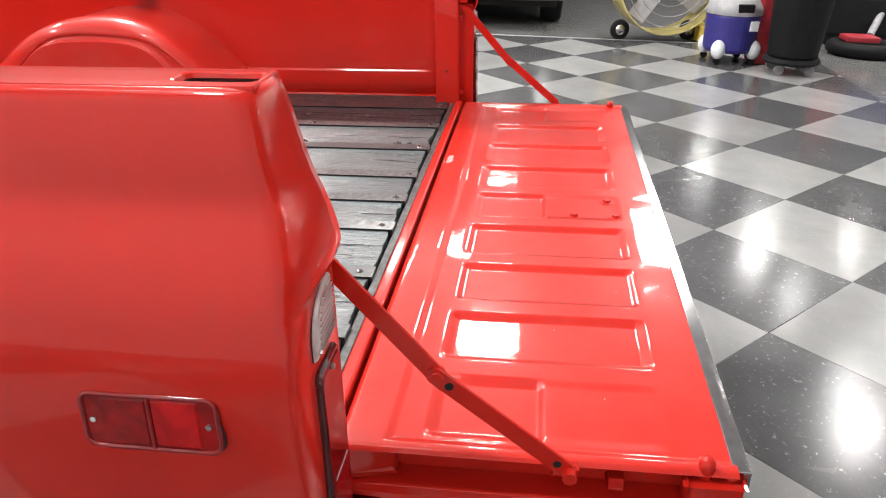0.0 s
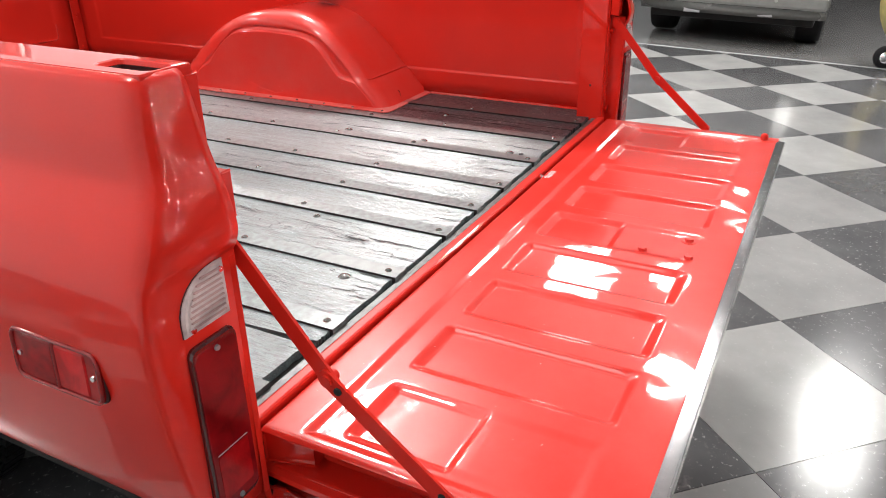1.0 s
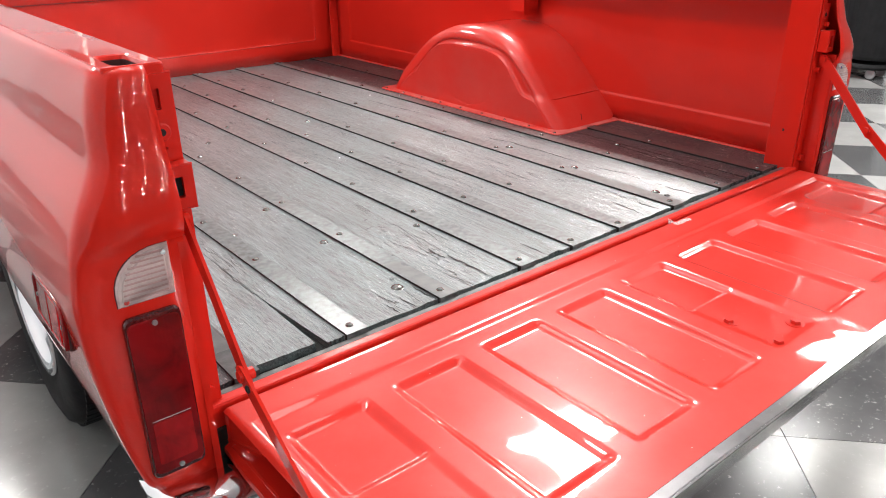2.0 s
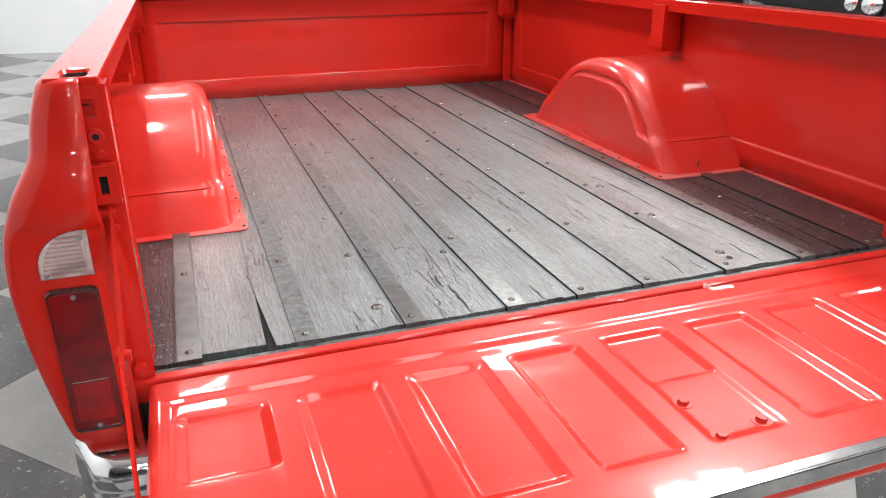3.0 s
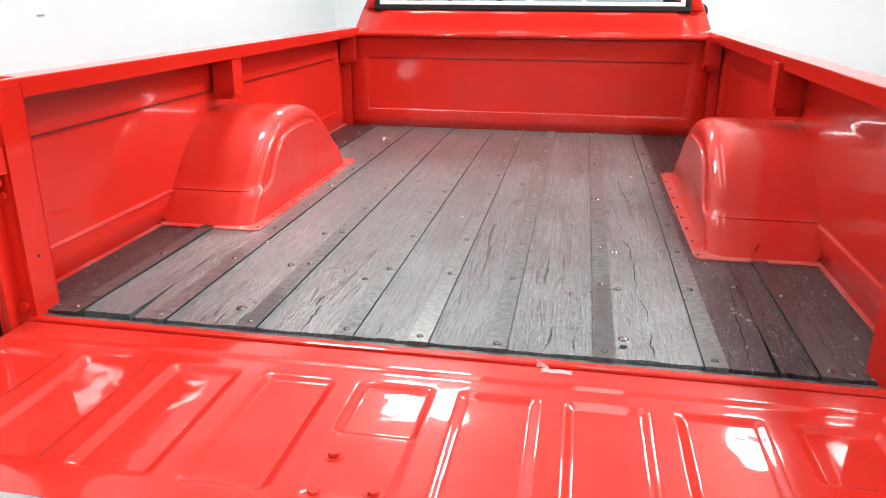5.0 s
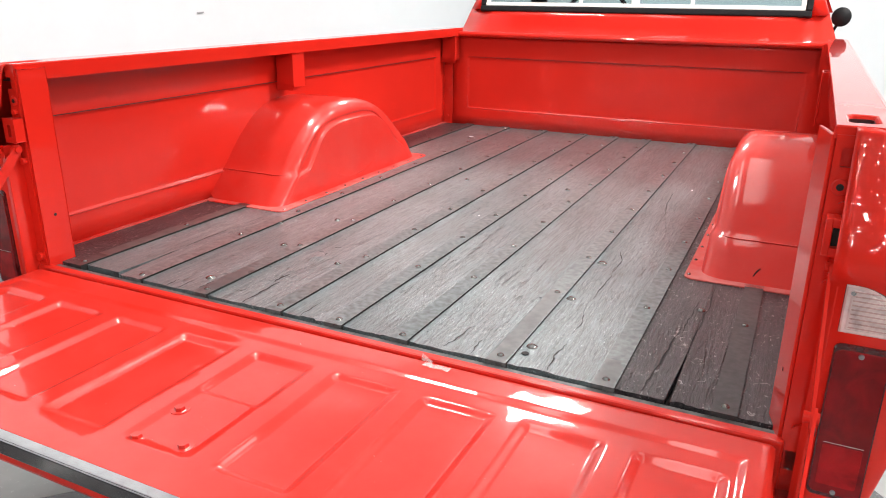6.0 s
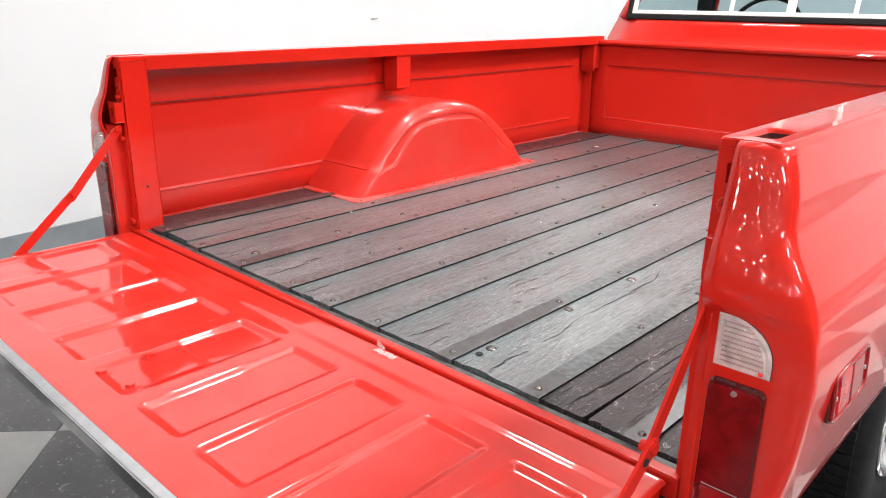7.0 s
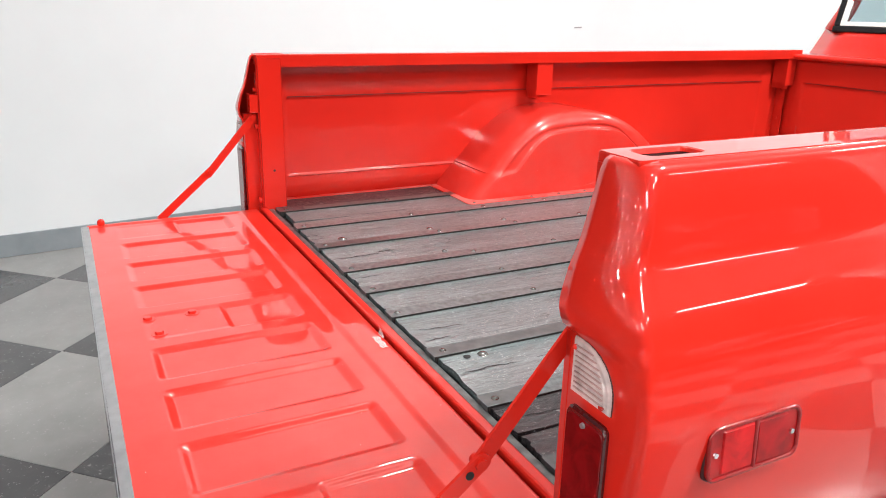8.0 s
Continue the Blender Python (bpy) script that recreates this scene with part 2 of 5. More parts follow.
def tile_mat(name, lo, hi):
    m, n, l, b = material(name)
    nt = m.node_tree
    tc, oi = n.new("ShaderNodeTexCoord"), n.new("ShaderNodeObjectInfo")
    add = n.new("ShaderNodeVectorMath")
    l.new(tc.outputs["Object"], add.inputs[0])
    sc = n.new("ShaderNodeVectorMath")
    sc.operation = "SCALE"
    sc.inputs[0].default_value = (31.0, 17.0, 5.0)
    l.new(oi.outputs["Random"], sc.inputs["Scale"])
    l.new(sc.outputs[0], add.inputs[1])
    v = add.outputs[0]
    big = noise_tex(nt, v, 4.0, 4.0, 0.6)
    speck = noise_tex(nt, v, 60.0, 3.0, 0.7)
    scuff = noise_tex(nt, v, 14.0, 5.0, 0.7, 1.5)
    c = ramp(nt, big, [(0.3, lo), (0.7, hi)])
    c = mix(nt, ramp(nt, speck, [(0.62, (0, 0, 0)), (0.70, (0.6, 0.6, 0.6))]), c, (0.36, 0.36, 0.35))
    c = mix(nt, ramp(nt, scuff, [(0.60, (0, 0, 0)), (0.75, (0.25, 0.25, 0.25))]), c, (0.30, 0.29, 0.27))
    val = n.new("ShaderNodeMapRange")
    val.inputs["To Min"].default_value, val.inputs["To Max"].default_value = 0.86, 1.12
    l.new(oi.outputs["Random"], val.inputs["Value"])
    c = mix(nt, 1.0, c, val.outputs["Result"], "MULTIPLY")
    l.new(c, b.inputs["Base Color"])
    rough_map(nt, b, scuff, 0.12, 0.24)
    bump(nt, b, big, 0.15, 0.0015)
    return m


TILE_LIGHT = tile_mat("light_grey_tile", (0.23, 0.23, 0.228), (0.29, 0.29, 0.285))
TILE_DARK = tile_mat("dark_grey_tile", (0.058, 0.059, 0.062), (0.088, 0.088, 0.091))
CONCRETE = simple("polished_concrete", (0.150, 0.148, 0.146), 0.16, 0.0, 5.0, 0.18, 0.0006)


def lens_mat(name, color, rough, trans):
    m, n, l, b = material(name)
    setp(b, Base_Color=(*color, 1), Roughness=rough, Transmission_Weight=trans, IOR=1.49, Coat_Weight=0.25, Coat_Roughness=0.06, Specular_IOR_Level=0.2)
    # uneven lighter and darker tone across the plastic
    lens_tone = noise_tex(m.node_tree, coords(m.node_tree), 24.0, 3.0, 0.55, 0.6)
    lo, hi = tuple(c * 0.65 for c in color), tuple(min(1.0, c * 1.25) for c in color)
    l.new(ramp(m.node_tree, lens_tone, [(0.34, lo), (0.52, color), (0.68, hi)]), b.inputs["Base Color"])
    w = n.new("ShaderNodeTexWave")
    w.inputs["Scale"].default_value = 60.0
    l.new(coords(m.node_tree), w.inputs["Vector"])
    bump(m.node_tree, b, w.outputs["Fac"], 0.05, 0.001)
    return m


RED_LENS = lens_mat("red_lens", (0.17, 0.003, 0.005), 0.2, 0.0)
RED_GLOW = lens_mat("bright_red_lens", (0.48, 0.007, 0.009), 0.2, 0.0)
RED_MID = lens_mat("red_reflector", (0.30, 0.004, 0.006), 0.2, 0.0)
RED_BASE = lens_mat("dark_red_marker_base", (0.30, 0.005, 0.006), 0.18, 0.0)
RED_RIM = simple("red_marker_rim", (0.24, 0.005, 0.006), 0.16, 0.0, 60, 0.2, Coat_Weight=0.4, Coat_Roughness=0.05)
DARK_RIM = simple("dark_red_rim", (0.060, 0.005, 0.006), 0.14, 0.0, 60, 0.3, Coat_Weight=0.7, Coat_Roughness=0.05)
CLEAR_LENS = lens_mat("clear_lens", (0.50, 0.34, 0.335), 0.25, 0.1)
PALE_LENS = lens_mat("pale_lens_edge", (0.64, 0.53, 0.515), 0.25, 0.1)
GLASS, _n, _l, _b = material("window_glass")
setp(_b, Base_Color=(0.42, 0.55, 0.57, 1), Roughness=0.02, Transmission_Weight=1.0, IOR=1.45)

# ---- mesh helpers ----


def part(name, bm, mat, parent=None, label="", smooth=False):
    me = bpy.data.meshes.new(name)
    bm.normal_update()
    bm.to_mesh(me)
    bm.free()
    if smooth:
        for p in me.polygons:
            p.use_smooth = True
    me.materials.append(mat)
    ob = new(name, me)
    if parent is not None:
        ob.parent = parent
    if label:
        ob["label"] = label
    return ob


def share(ob, parent, m):
    c = new(ob.name.split(".")[0], ob.data)
    c.parent = parent
    c.matrix_basis = m
    return c


def box(bm, x0, x1, y0, y1, z0, z1, bevel=0.0, seg=2):
    r = bmesh.ops.create_cube(bm, size=1)
    vs = r["verts"]
    for v in vs:
        v.co = Vector(((x0 + x1) / 2 + v.co.x * (x1 - x0), (y0 + y1) / 2 + v.co.y * (y1 - y0), (z0 + z1) / 2 + v.co.z * (z1 - z0)))
    if bevel:
        es = list({e for v in vs for e in v.link_edges})
        bmesh.ops.bevel(bm, geom=es, offset=bevel, segments=seg, profile=0.5, affect="EDGES")
    return bm


def boxes(*specs):
    bm = bmesh.new()
    for s in specs:
        box(bm, *s)
    return bm


def cyl(bm, a, b, r, r2=None, seg=16):
    a, b = Vector(a), Vector(b)
    d = b - a
    m = Matrix.Translation((a + b) / 2) @ d.to_track_quat("Z", "Y").to_matrix().to_4x4()
    bmesh.ops.create_cone(bm, cap_ends=True, segments=seg, radius1=r, radius2=r if r2 is None else r2, depth=d.length, matrix=m)
    return bm


def grid(points, closed=False):
    """A sheet from rows of points, all rows equally long."""
    bm = bmesh.new()
    vs = [[bm.verts.new(p) for p in row] for row in points]
    for i in range(len(vs) - 1):
        n = len(vs[i])
        for j in range(n if closed else n - 1):
            k = (j + 1) % n
            bm.faces.new((vs[i][j], vs[i][k], vs[i + 1][k], vs[i + 1][j]))
    return bm


def thicken(bm, t):
    bmesh.ops.recalc_face_normals(bm, faces=bm.faces[:])
    bmesh.ops.solidify(bm, geom=bm.faces[:], thickness=t)
    return bm


def lathe(profile, seg=32, axis="Z", at=(0, 0, 0)):
    rows = []
    for r, h in profile:
        row = []
        for k in range(seg):
            a = 2 * math.pi * k / seg
            c, s = r * math.cos(a), r * math.sin(a)
            p = {"Z": (c, s, h), "X": (h, c, s), "Y": (c, h, s)}[axis]
            row.append(Vector(p) + Vector(at))
        rows.append(row)
    return grid(rows, True)


def lerp_table(table, v):
    if v <= table[0][0]:
        return table[0][1]
    for (a, fa), (b, fb) in zip(table, table[1:]):
        if v <= b:
            k = (v - a) / (b - a)
            return fa + (fb - fa) * k
    return table[-1][1]


def curve_table(table, v):
    """A smooth curve through a table, without overshoot."""
    if v <= table[0][0]:
        return table[0][1]
    if v >= table[-1][0]:
        return table[-1][1]
    d = [(q[1] - p[1]) / (q[0] - p[0]) for p, q in zip(table, table[1:])]
    m = [d[0]] + [0.0 if a * b <= 0 else 2 * a * b / (a + b) for a, b in zip(d, d[1:])] + [d[-1]]
    for k, ((a, fa), (b, fb)) in enumerate(zip(table, table[1:])):
        if v <= b:
            h = b - a
            u = (v - a) / h
            return fa * (1 + 2 * u) * (1 - u) ** 2 + fb * u * u * (3 - 2 * u) + h * u * (1 - u) * (m[k] * (1 - u) - m[k + 1] * u)


def rrect(x0, x1, z0, z1, r):
    """Points of a rectangle with rounded corners."""
    out = []
    for cx, cz, a0 in ((x1 - r, z1 - r, 0), (x0 + r, z1 - r, 90), (x0 + r, z0 + r, 180), (x1 - r, z0 + r, 270)):
        for k in range(5):
            an = radians(a0 + 22.5 * k)
            out.append((cx + r * math.cos(an), cz + r * math.sin(an)))
    return out


def tube(pts, r, seg=8):
    """A thin round bead along a line of points."""
    rows = []
    pts = [Vector(p) for p in pts]
    for k, p in enumerate(pts):
        d = (pts[min(k + 1, len(pts) - 1)] - pts[max(k - 1, 0)]).normalized()
        u = d.cross(Vector((0.31, 0.17, 0.93))).normalized()
        w = d.cross(u)
        rows.append([p + r * (u * math.cos(a) + w * math.sin(a)) for a in [2 * math.pi * j / seg for j in range(seg)]])
    bm = grid(rows, True)
    bmesh.ops.recalc_face_normals(bm, faces=bm.faces[:])
    return bm


def smooth(a, b, v):
    k = min(1, max(0, (v - a) / (b - a)))
    return k * k * (3 - 2 * k)


def empty(name, parent=None):
    ob = new(name)
    if parent is not None:
        ob.parent = parent
    return ob


# ---- room ----
X0, X1, Y0, Y1, YW = -2.8, 15.0, -12.0, 13.0, 8.0
XB, YB = -7.5, -1.7                       # unseen dark bay, added past the white wall's end for dark reflections
CHECK_X, CHECK_Y = 6.32, -2.8
floor = part("floor", boxes((XB - 0.2, X1 + 0.2, Y0 - 0.2, Y1 + 0.2, -0.2, -0.006)), CONCRETE)
tagged(floor, "checkered grey vinyl tiles and polished concrete showroom floor", "floor", kind="structure")
tagged(part("wall_left", boxes((X0 - 0.2, X0, YB, Y1, -0.006, CEILING)), WALL), "plain white painted showroom wall", "wall", kind="structure")
tagged(part("wall_front", boxes((X0, 5.9, YW, YW + 0.2, -0.006, CEILING)), WALL), "plain white painted showroom wall", "wall", kind="structure")
tagged(part("wall_front_dark", boxes((X0, X1, Y1, Y1 + 0.2, -0.006, CEILING)), DARK_WALL), "wall coloured dark to stand for the unlit end of the hall", "wall", kind="structure")
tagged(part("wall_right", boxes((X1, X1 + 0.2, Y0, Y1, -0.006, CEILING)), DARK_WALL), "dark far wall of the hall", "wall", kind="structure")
tagged(part("wall_bay", boxes((XB - 0.2, XB, Y0, YB, -0.006, CEILING), (XB - 0.2, X0 - 0.2, YB, YB + 0.2, -0.006, CEILING)), DARK_WALL), "unseen dark walls of a bay, added behind the truck for its reflections", "wall", kind="structure")
tagged(part("wall_partition", boxes((8.25, X1, 2.34, 2.50, -0.006, CEILING)), WALL), "pale partition wall behind the parked cars", "wall", kind="structure")
tagged(part("baseboard", boxes((8.25, X1, 2.322, 2.34, -0.006, 0.12, 0.003)), BLACK), "black baseboard of the partition wall", "baseboard", kind="structure")
tagged(part("wall_back", boxes((XB, X1, Y0 - 0.2, Y0, -0.006, CEILING)), DARK_WALL), "unseen wall behind the truck, coloured dark for its reflections", "wall", kind="structure")
tagged(part("ceiling", boxes((XB - 0.2, X1 + 0.2, Y0 - 0.2, Y1 + 0.2, CEILING, CEILING + 0.2)), CEIL), "flat light grey hall ceiling", "ceiling", kind="structure")
tagged(part("baseboard", boxes((X0, X0 + 0.012, YB, YW, 0, 0.12, 0.003)), BASE), "grey rubber baseboard along the white wall", "baseboard", kind="structure")
tagged(part("trim", boxes((CHECK_X, CHECK_X + 0.035, CHECK_Y, YW, -0.006, 0.003, 0.001)), GREY_PL), "white strip between tiles and concrete", "trim", kind="structure")

# rows of small round lamps in the ceiling of the hall
LAMP, _n, _l, _b = material("lamp_glow")
setp(_b, Base_Color=(1, 1, 1, 1), Emission_Color=(1.0, 0.98, 0.95, 1), Emission_Strength=85.0)
spot0 = None
for gx0 in range(7):
    for gy0 in range(6):
        x, y = -2.4 + 2.1 * gx0 + 0.2 * (gy0 % 2), -11.4 + 1.45 * gy0
        if spot0 is None:
            spot0 = part("spot_lamp", lathe([(0.0001, 0), (0.077, 0), (0.084, 0.006), (0.084, 0.04)], 16), LAMP)
            ob = spot0
        else:
            ob = new("spot_lamp", spot0.data)
        ob.location = (x, y, CEILING - 0.04)
        tagged(ob, "small round bright lamp set into the ceiling", "lamp", group="ceiling spot lamps")

# ---- pickup truck ----
FZ = 0.75                                   # bed floor
BED = 2.47                                  # bed length
truck = empty("pickup_truck")
truck.matrix_basis = TRUCK
tagged(truck, "glossy red vintage pickup truck with open tailgate and dark wooden bed", "truck")

STRIPS = (-0.775, -0.571, -0.366, -0.156, 0.0, 0.156, 0.366, 0.571, 0.775)
# Black slab below the planks, standing for the shade in their gaps.
bed_floor = part("bed_floor", boxes((-0.95, 0.95, -0.02, BED, 0.70, FZ - 0.016)), SHADOW_BLACK, truck, "dark wooden plank floor with steel strips")


def board(x0, x1, seed, wedge0=0.0, wedge1=0.0):
    """A plank; wedge0 and wedge1 open a tapering split along its edges near the rear end."""
    rng = random.Random(seed)
    fr = (0, 0.06, 0.14, 0.22, 0.30, 0.38, 0.46, 0.54, 0.62, 0.70, 0.78, 0.86, 0.94, 1)
    nx, ny = len(fr) - 1, 50
    bite = rng.uniform(0.2, 0.8)
    ragged = [max(0, 0.003 + 0.004 * noise.noise((k * 0.5, seed * 3.1, 0)) + (0.012 if seed == 21 else 0.006 if abs(fr[k] - bite) < 0.13 and seed % 3 == 2 else 0)) for k in range(nx + 1)]
    rows = []
    for j in range(ny + 1):
        y = 0.016 + (BED - 0.018) * (j / ny) ** 1.3
        open_k = max(0.0, 1 - y / 0.24)
        a, b = x0 + wedge0 * open_k, x1 - wedge1 * open_k
        row = []
        for i in range(nx + 1):
            x = a + (b - a) * fr[i]
            z = FZ + 0.0012 * noise.noise((x * 14 + seed * 5, y * 2.2, seed))
            row.append((x, y + (ragged[i] if j == 0 else 0), z))
        rows.append(row)
    bm = grid(rows)
    rim = [e for e in bm.edges if e.is_boundary]
    r = bmesh.ops.extrude_edge_only(bm, edges=rim)
    for v in r["geom"]:
        if isinstance(v, bmesh.types.BMVert):
            v.co.z = FZ - 0.016
    bmesh.ops.recalc_face_normals(bm, faces=bm.faces[:])
    # Outer boards: darker wood, the right ones with shade in their colour.
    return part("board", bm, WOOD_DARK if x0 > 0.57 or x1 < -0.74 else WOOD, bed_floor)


EDGES = (-0.935,) + STRIPS + (0.935,)
for i in range(len(EDGES) - 1):
    a, b = EDGES[i], EDGES[i + 1]
    lo, hi = a + (0.0 if i == 0 else 0.0205), b - (0.0 if i == len(EDGES) - 2 else 0.0205)
    if i == 1:
        board(lo, -0.640, 21, 0.0, 0.004)
        board(-0.6392, hi, 22, 0.014, 0.0)
    elif i == 8:
        board(lo, 0.686, 31, 0.0, 0.010)
        board(0.6868, hi, 32, 0.0, 0.0)
    else:
        board(lo, hi, i + 1)
for s in STRIPS:
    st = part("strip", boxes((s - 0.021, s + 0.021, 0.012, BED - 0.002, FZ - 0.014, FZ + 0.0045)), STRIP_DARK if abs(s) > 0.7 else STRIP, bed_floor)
    # The strip's side faces are coloured black to stand for their shade.
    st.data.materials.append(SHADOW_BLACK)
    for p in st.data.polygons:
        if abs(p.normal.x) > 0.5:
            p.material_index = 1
# bare steel where the paint has gone from the strips
for s, y0, y1 in ((0.366, 0.014, 0.41), (-0.366, 0.014, 0.20), (-0.775, 0.10, 0.62), (0.571, 0.014, 0.12)):
    rng = random.Random(int(y1 * 1000))
    rows = [[(s - 0.0195 + rng.uniform(0, 0.003), y0 + (y1 - y0) * k / 14, FZ + 0.0047), (s + 0.0195 - rng.uniform(0, 0.003) - (0.012 * rng.random() if k > 11 else 0), y0 + (y1 - y0) * k / 14, FZ + 0.0047)] for k in range(15)]
    part("worn_patch", thicken(grid(rows), 0.0003), BARE, bed_floor, "bare worn steel")
bm = lathe([(0.0001, 0.0038), (0.0034, 0.0034), (0.0058, 0.0021), (0.0072, 0.0004), (0.0077, -0.0008), (0.0088, -0.001)], 12)
bolt0 = part("bolt", bm, BOLT, bed_floor, smooth=True)
bolt0.location = (STRIPS[0], 0.04, FZ + 0.0045)
for k, s in enumerate(STRIPS):
    for j, y in enumerate((0.037, 0.396, 0.667, 0.916, 1.18, 1.45, 1.72, 1.98, 2.22, 2.44)):
        if k == j == 0:
            continue
        share(bolt0, bed_floor, Matrix.Translation((s, y + 0.008 * noise.noise((s * 9, y, 0)), FZ + 0.0045)))
for x, y, k in ((-0.418, 0.107, 1.6), (-0.413, 0.387, 1.25), (-0.416, 0.654, 1.1), (0.405, 0.109, 1.4), (0.403, 0.382, 1.3), (0.406, 0.650, 1.5), (-0.55, 0.55, 1.0), (-0.20, 0.33, 1.0),
                (0.68, 0.45, 1.3), (-0.62, 2.1, 1.0), (0.10, 1.35, 1.0), (-0.28, 1.32, 1.0)):
    share(bolt0, bed_floor, Matrix.Translation((x, y, FZ + 0.001)) @ Matrix.Diagonal((k, k, 1, 1)))
for x, y, r in ((-0.626, 2.139, 0.011), (-0.589, 2.113, 0.013), (0.50, 1.55, 0.004), (-0.05, 0.9, 0.003)):
    part("paint_drop", lathe([(0.0001, 0.0012), (r * 0.7, 0.001), (r, 0.0)], 12, at=(x, y, FZ + 0.001)), WALL, bed_floor)
part("hole", lathe([(0.0001, 0.0012), (0.007, 0.0012), (0.0075, 0.0)], 14, at=(0.404, 0.074, FZ + 0.001)), SHADOW_BLACK, bed_floor)
part("sill_strip", boxes((-0.86, 0.86, -0.004, 0.012, 0.70, FZ - 0.004, 0.002)), SILL, truck)
part("rear_sill", boxes((-0.87, 0.87, -0.028, -0.005, 0.64, FZ + 0.001, 0.005)), RED_INNER, truck)
# Black block that puts the hinge gap's shade into colour.
part("hinge_gap_shade", boxes((-0.86, 0.86, -0.0355, -0.029, 0.66, 0.712)), SHADOW_BLACK, truck)



def crack(width, *line):
    """A jagged split in a plank, widest in the middle."""
    rng = random.Random(len(line) * 7 + int(line[0][1] * 1000))
    rows = []
    n = 5 * (len(line) - 1)
    for k in range(n + 1):
        i = min(k // 5, len(line) - 2)
        p = Vector(line[i]).lerp(Vector(line[i + 1]), k / 5 - i)
        w = width * (0.15 + math.sin(math.pi * (0.06 + 0.88 * k / n))) * rng.uniform(0.3, 1.0) * 0.5
        x = p.x + rng.uniform(-0.0022, 0.0022)
        rows.append([(x - w, p.y, FZ + 0.0013), (x + w, p.y, FZ + 0.0013)])
    part("crack", thicken(grid(rows), 0.0004), SHADOW_BLACK, bed_floor)


crack(0.0028, (0.440, 0.66), (0.452, 0.56), (0.447, 0.47), (0.449, 0.40))
crack(0.0024, (0.443, 0.36), (0.462, 0.27), (0.459, 0.20))
crack(0.003, (0.464, 0.15), (0.458, 0.09), (0.463, 0.03))
crack(0.003, (0.427, 0.762), (0.447, 0.695), (0.451, 0.58))
crack(0.003, (0.264, 0.144), (0.258, 0.075), (0.250, 0.03))
crack(0.003, (0.305, 0.09), (0.309, 0.03))
crack(0.004, (0.448, 1.49), (0.452, 1.33), (0.474, 1.17))
crack(0.005, (-0.252, 0.157), (-0.250, 0.09), (-0.248, 0.02))
crack(0.003, (-0.089, 0.10), (-0.090, 0.02))
crack(0.003, (-0.643, 0.42), (-0.644, 0.34), (-0.640, 0.25))
crack(0.0032, (0.690, 0.62), (0.694, 0.48), (0.688, 0.35), (0.686, 0.22))
crack(0.004, (0.655, 0.34), (0.648, 0.22), (0.640, 0.10), (0.634, 0.03))
crack(0.003, (0.672, 0.52), (0.664, 0.40), (0.660, 0.31))
crack(0.003, (-0.440, 0.07), (-0.438, 0.02))
crack(0.003, (-0.475, 0.06), (-0.474, 0.02))
crack(0.003, (-0.395, 0.09), (-0.392, 0.02))
# a lifted knot with a curled split beside it
rows = []
for k in range(9):
    r = k / 8
    rows.append([(-0.279 + 0.030 * r * math.cos(a), 0.345 + 0.042 * r * math.sin(a), FZ + 0.0008 + 0.0034 * (1 - smooth(0.0, 1.0, r)) * (1 + 0.3 * math.cos(a + 0.6))) for a in [2 * math.pi * j / 20 for j in range(20)]])
part("knot", grid(rows, True), WOOD, bed_floor, "lifted knot", smooth=True)
for line in (((-0.268, 0.385), (-0.262, 0.364), (-0.264, 0.345), (-0.272, 0.328)), ((-0.300, 0.386), (-0.284, 0.392)), ((-0.276, 0.432), (-0.262, 0.440)), ((-0.262, 0.210), (-0.265, 0.180), (-0.262, 0.150))):
    crack(0.006, *line)

# loose wires in front of a wheel-house cover
for x0, y0, dx, dy, h in ((0.762, 0.672, 0.030, 0.045, 0.030), (0.772, 0.668, 0.022, 0.140, 0.022), (0.745, 0.668, -0.02, 0.05, 0.016)):
    pts = [Vector((x0 + dx * k / 6, y0 + dy * (k / 6) ** 2, FZ + 0.006 + h * math.sin(math.pi * k / 7.5))) for k in range(7)]
    rows = [[p + Vector((0.0016 * math.cos(a), 0, 0.0016 * math.sin(a))) for a in (0, 1.571, 3.142, 4.712)] for p in pts]
    part("wire", grid(rows, True), SHADOW_BLACK, truck)

# -- bed sides --
OUTER = ((0.62, 0.905), (0.632, 0.925), (0.65, 0.942), (0.672, 0.955), (0.68, 0.962), (0.72, 0.973), (0.80, 0.988), (0.875, 0.998), (0.96, 1.003), (1.03, 0.995), (1.08, 0.978), (1.115, 0.958), (1.14, 0.945), (1.18, 0.938), (1.226, 0.925), (1.239, 0.919), (1.244, 0.910))
REAR = ((0.62, -0.035), (0.66, -0.054), (0.70, -0.060), (0.90, -0.062), (1.035, -0.062), (1.047, -0.070), (1.07, -0.076), (1.11, -0.068), (1.15, -0.053), (1.18, -0.045), (1.224, -0.034), (1.239, -0.028), (1.244, -0.020))
WHEEL_Y, WHEEL_R = 1.12, 0.37


def arch(y):
    d = abs(y - WHEEL_Y)
    return 0.62 + (math.sqrt(max(0, 0.43 ** 2 - d * d)) - 0.13 if d < 0.41 else 0.0) * 0.8


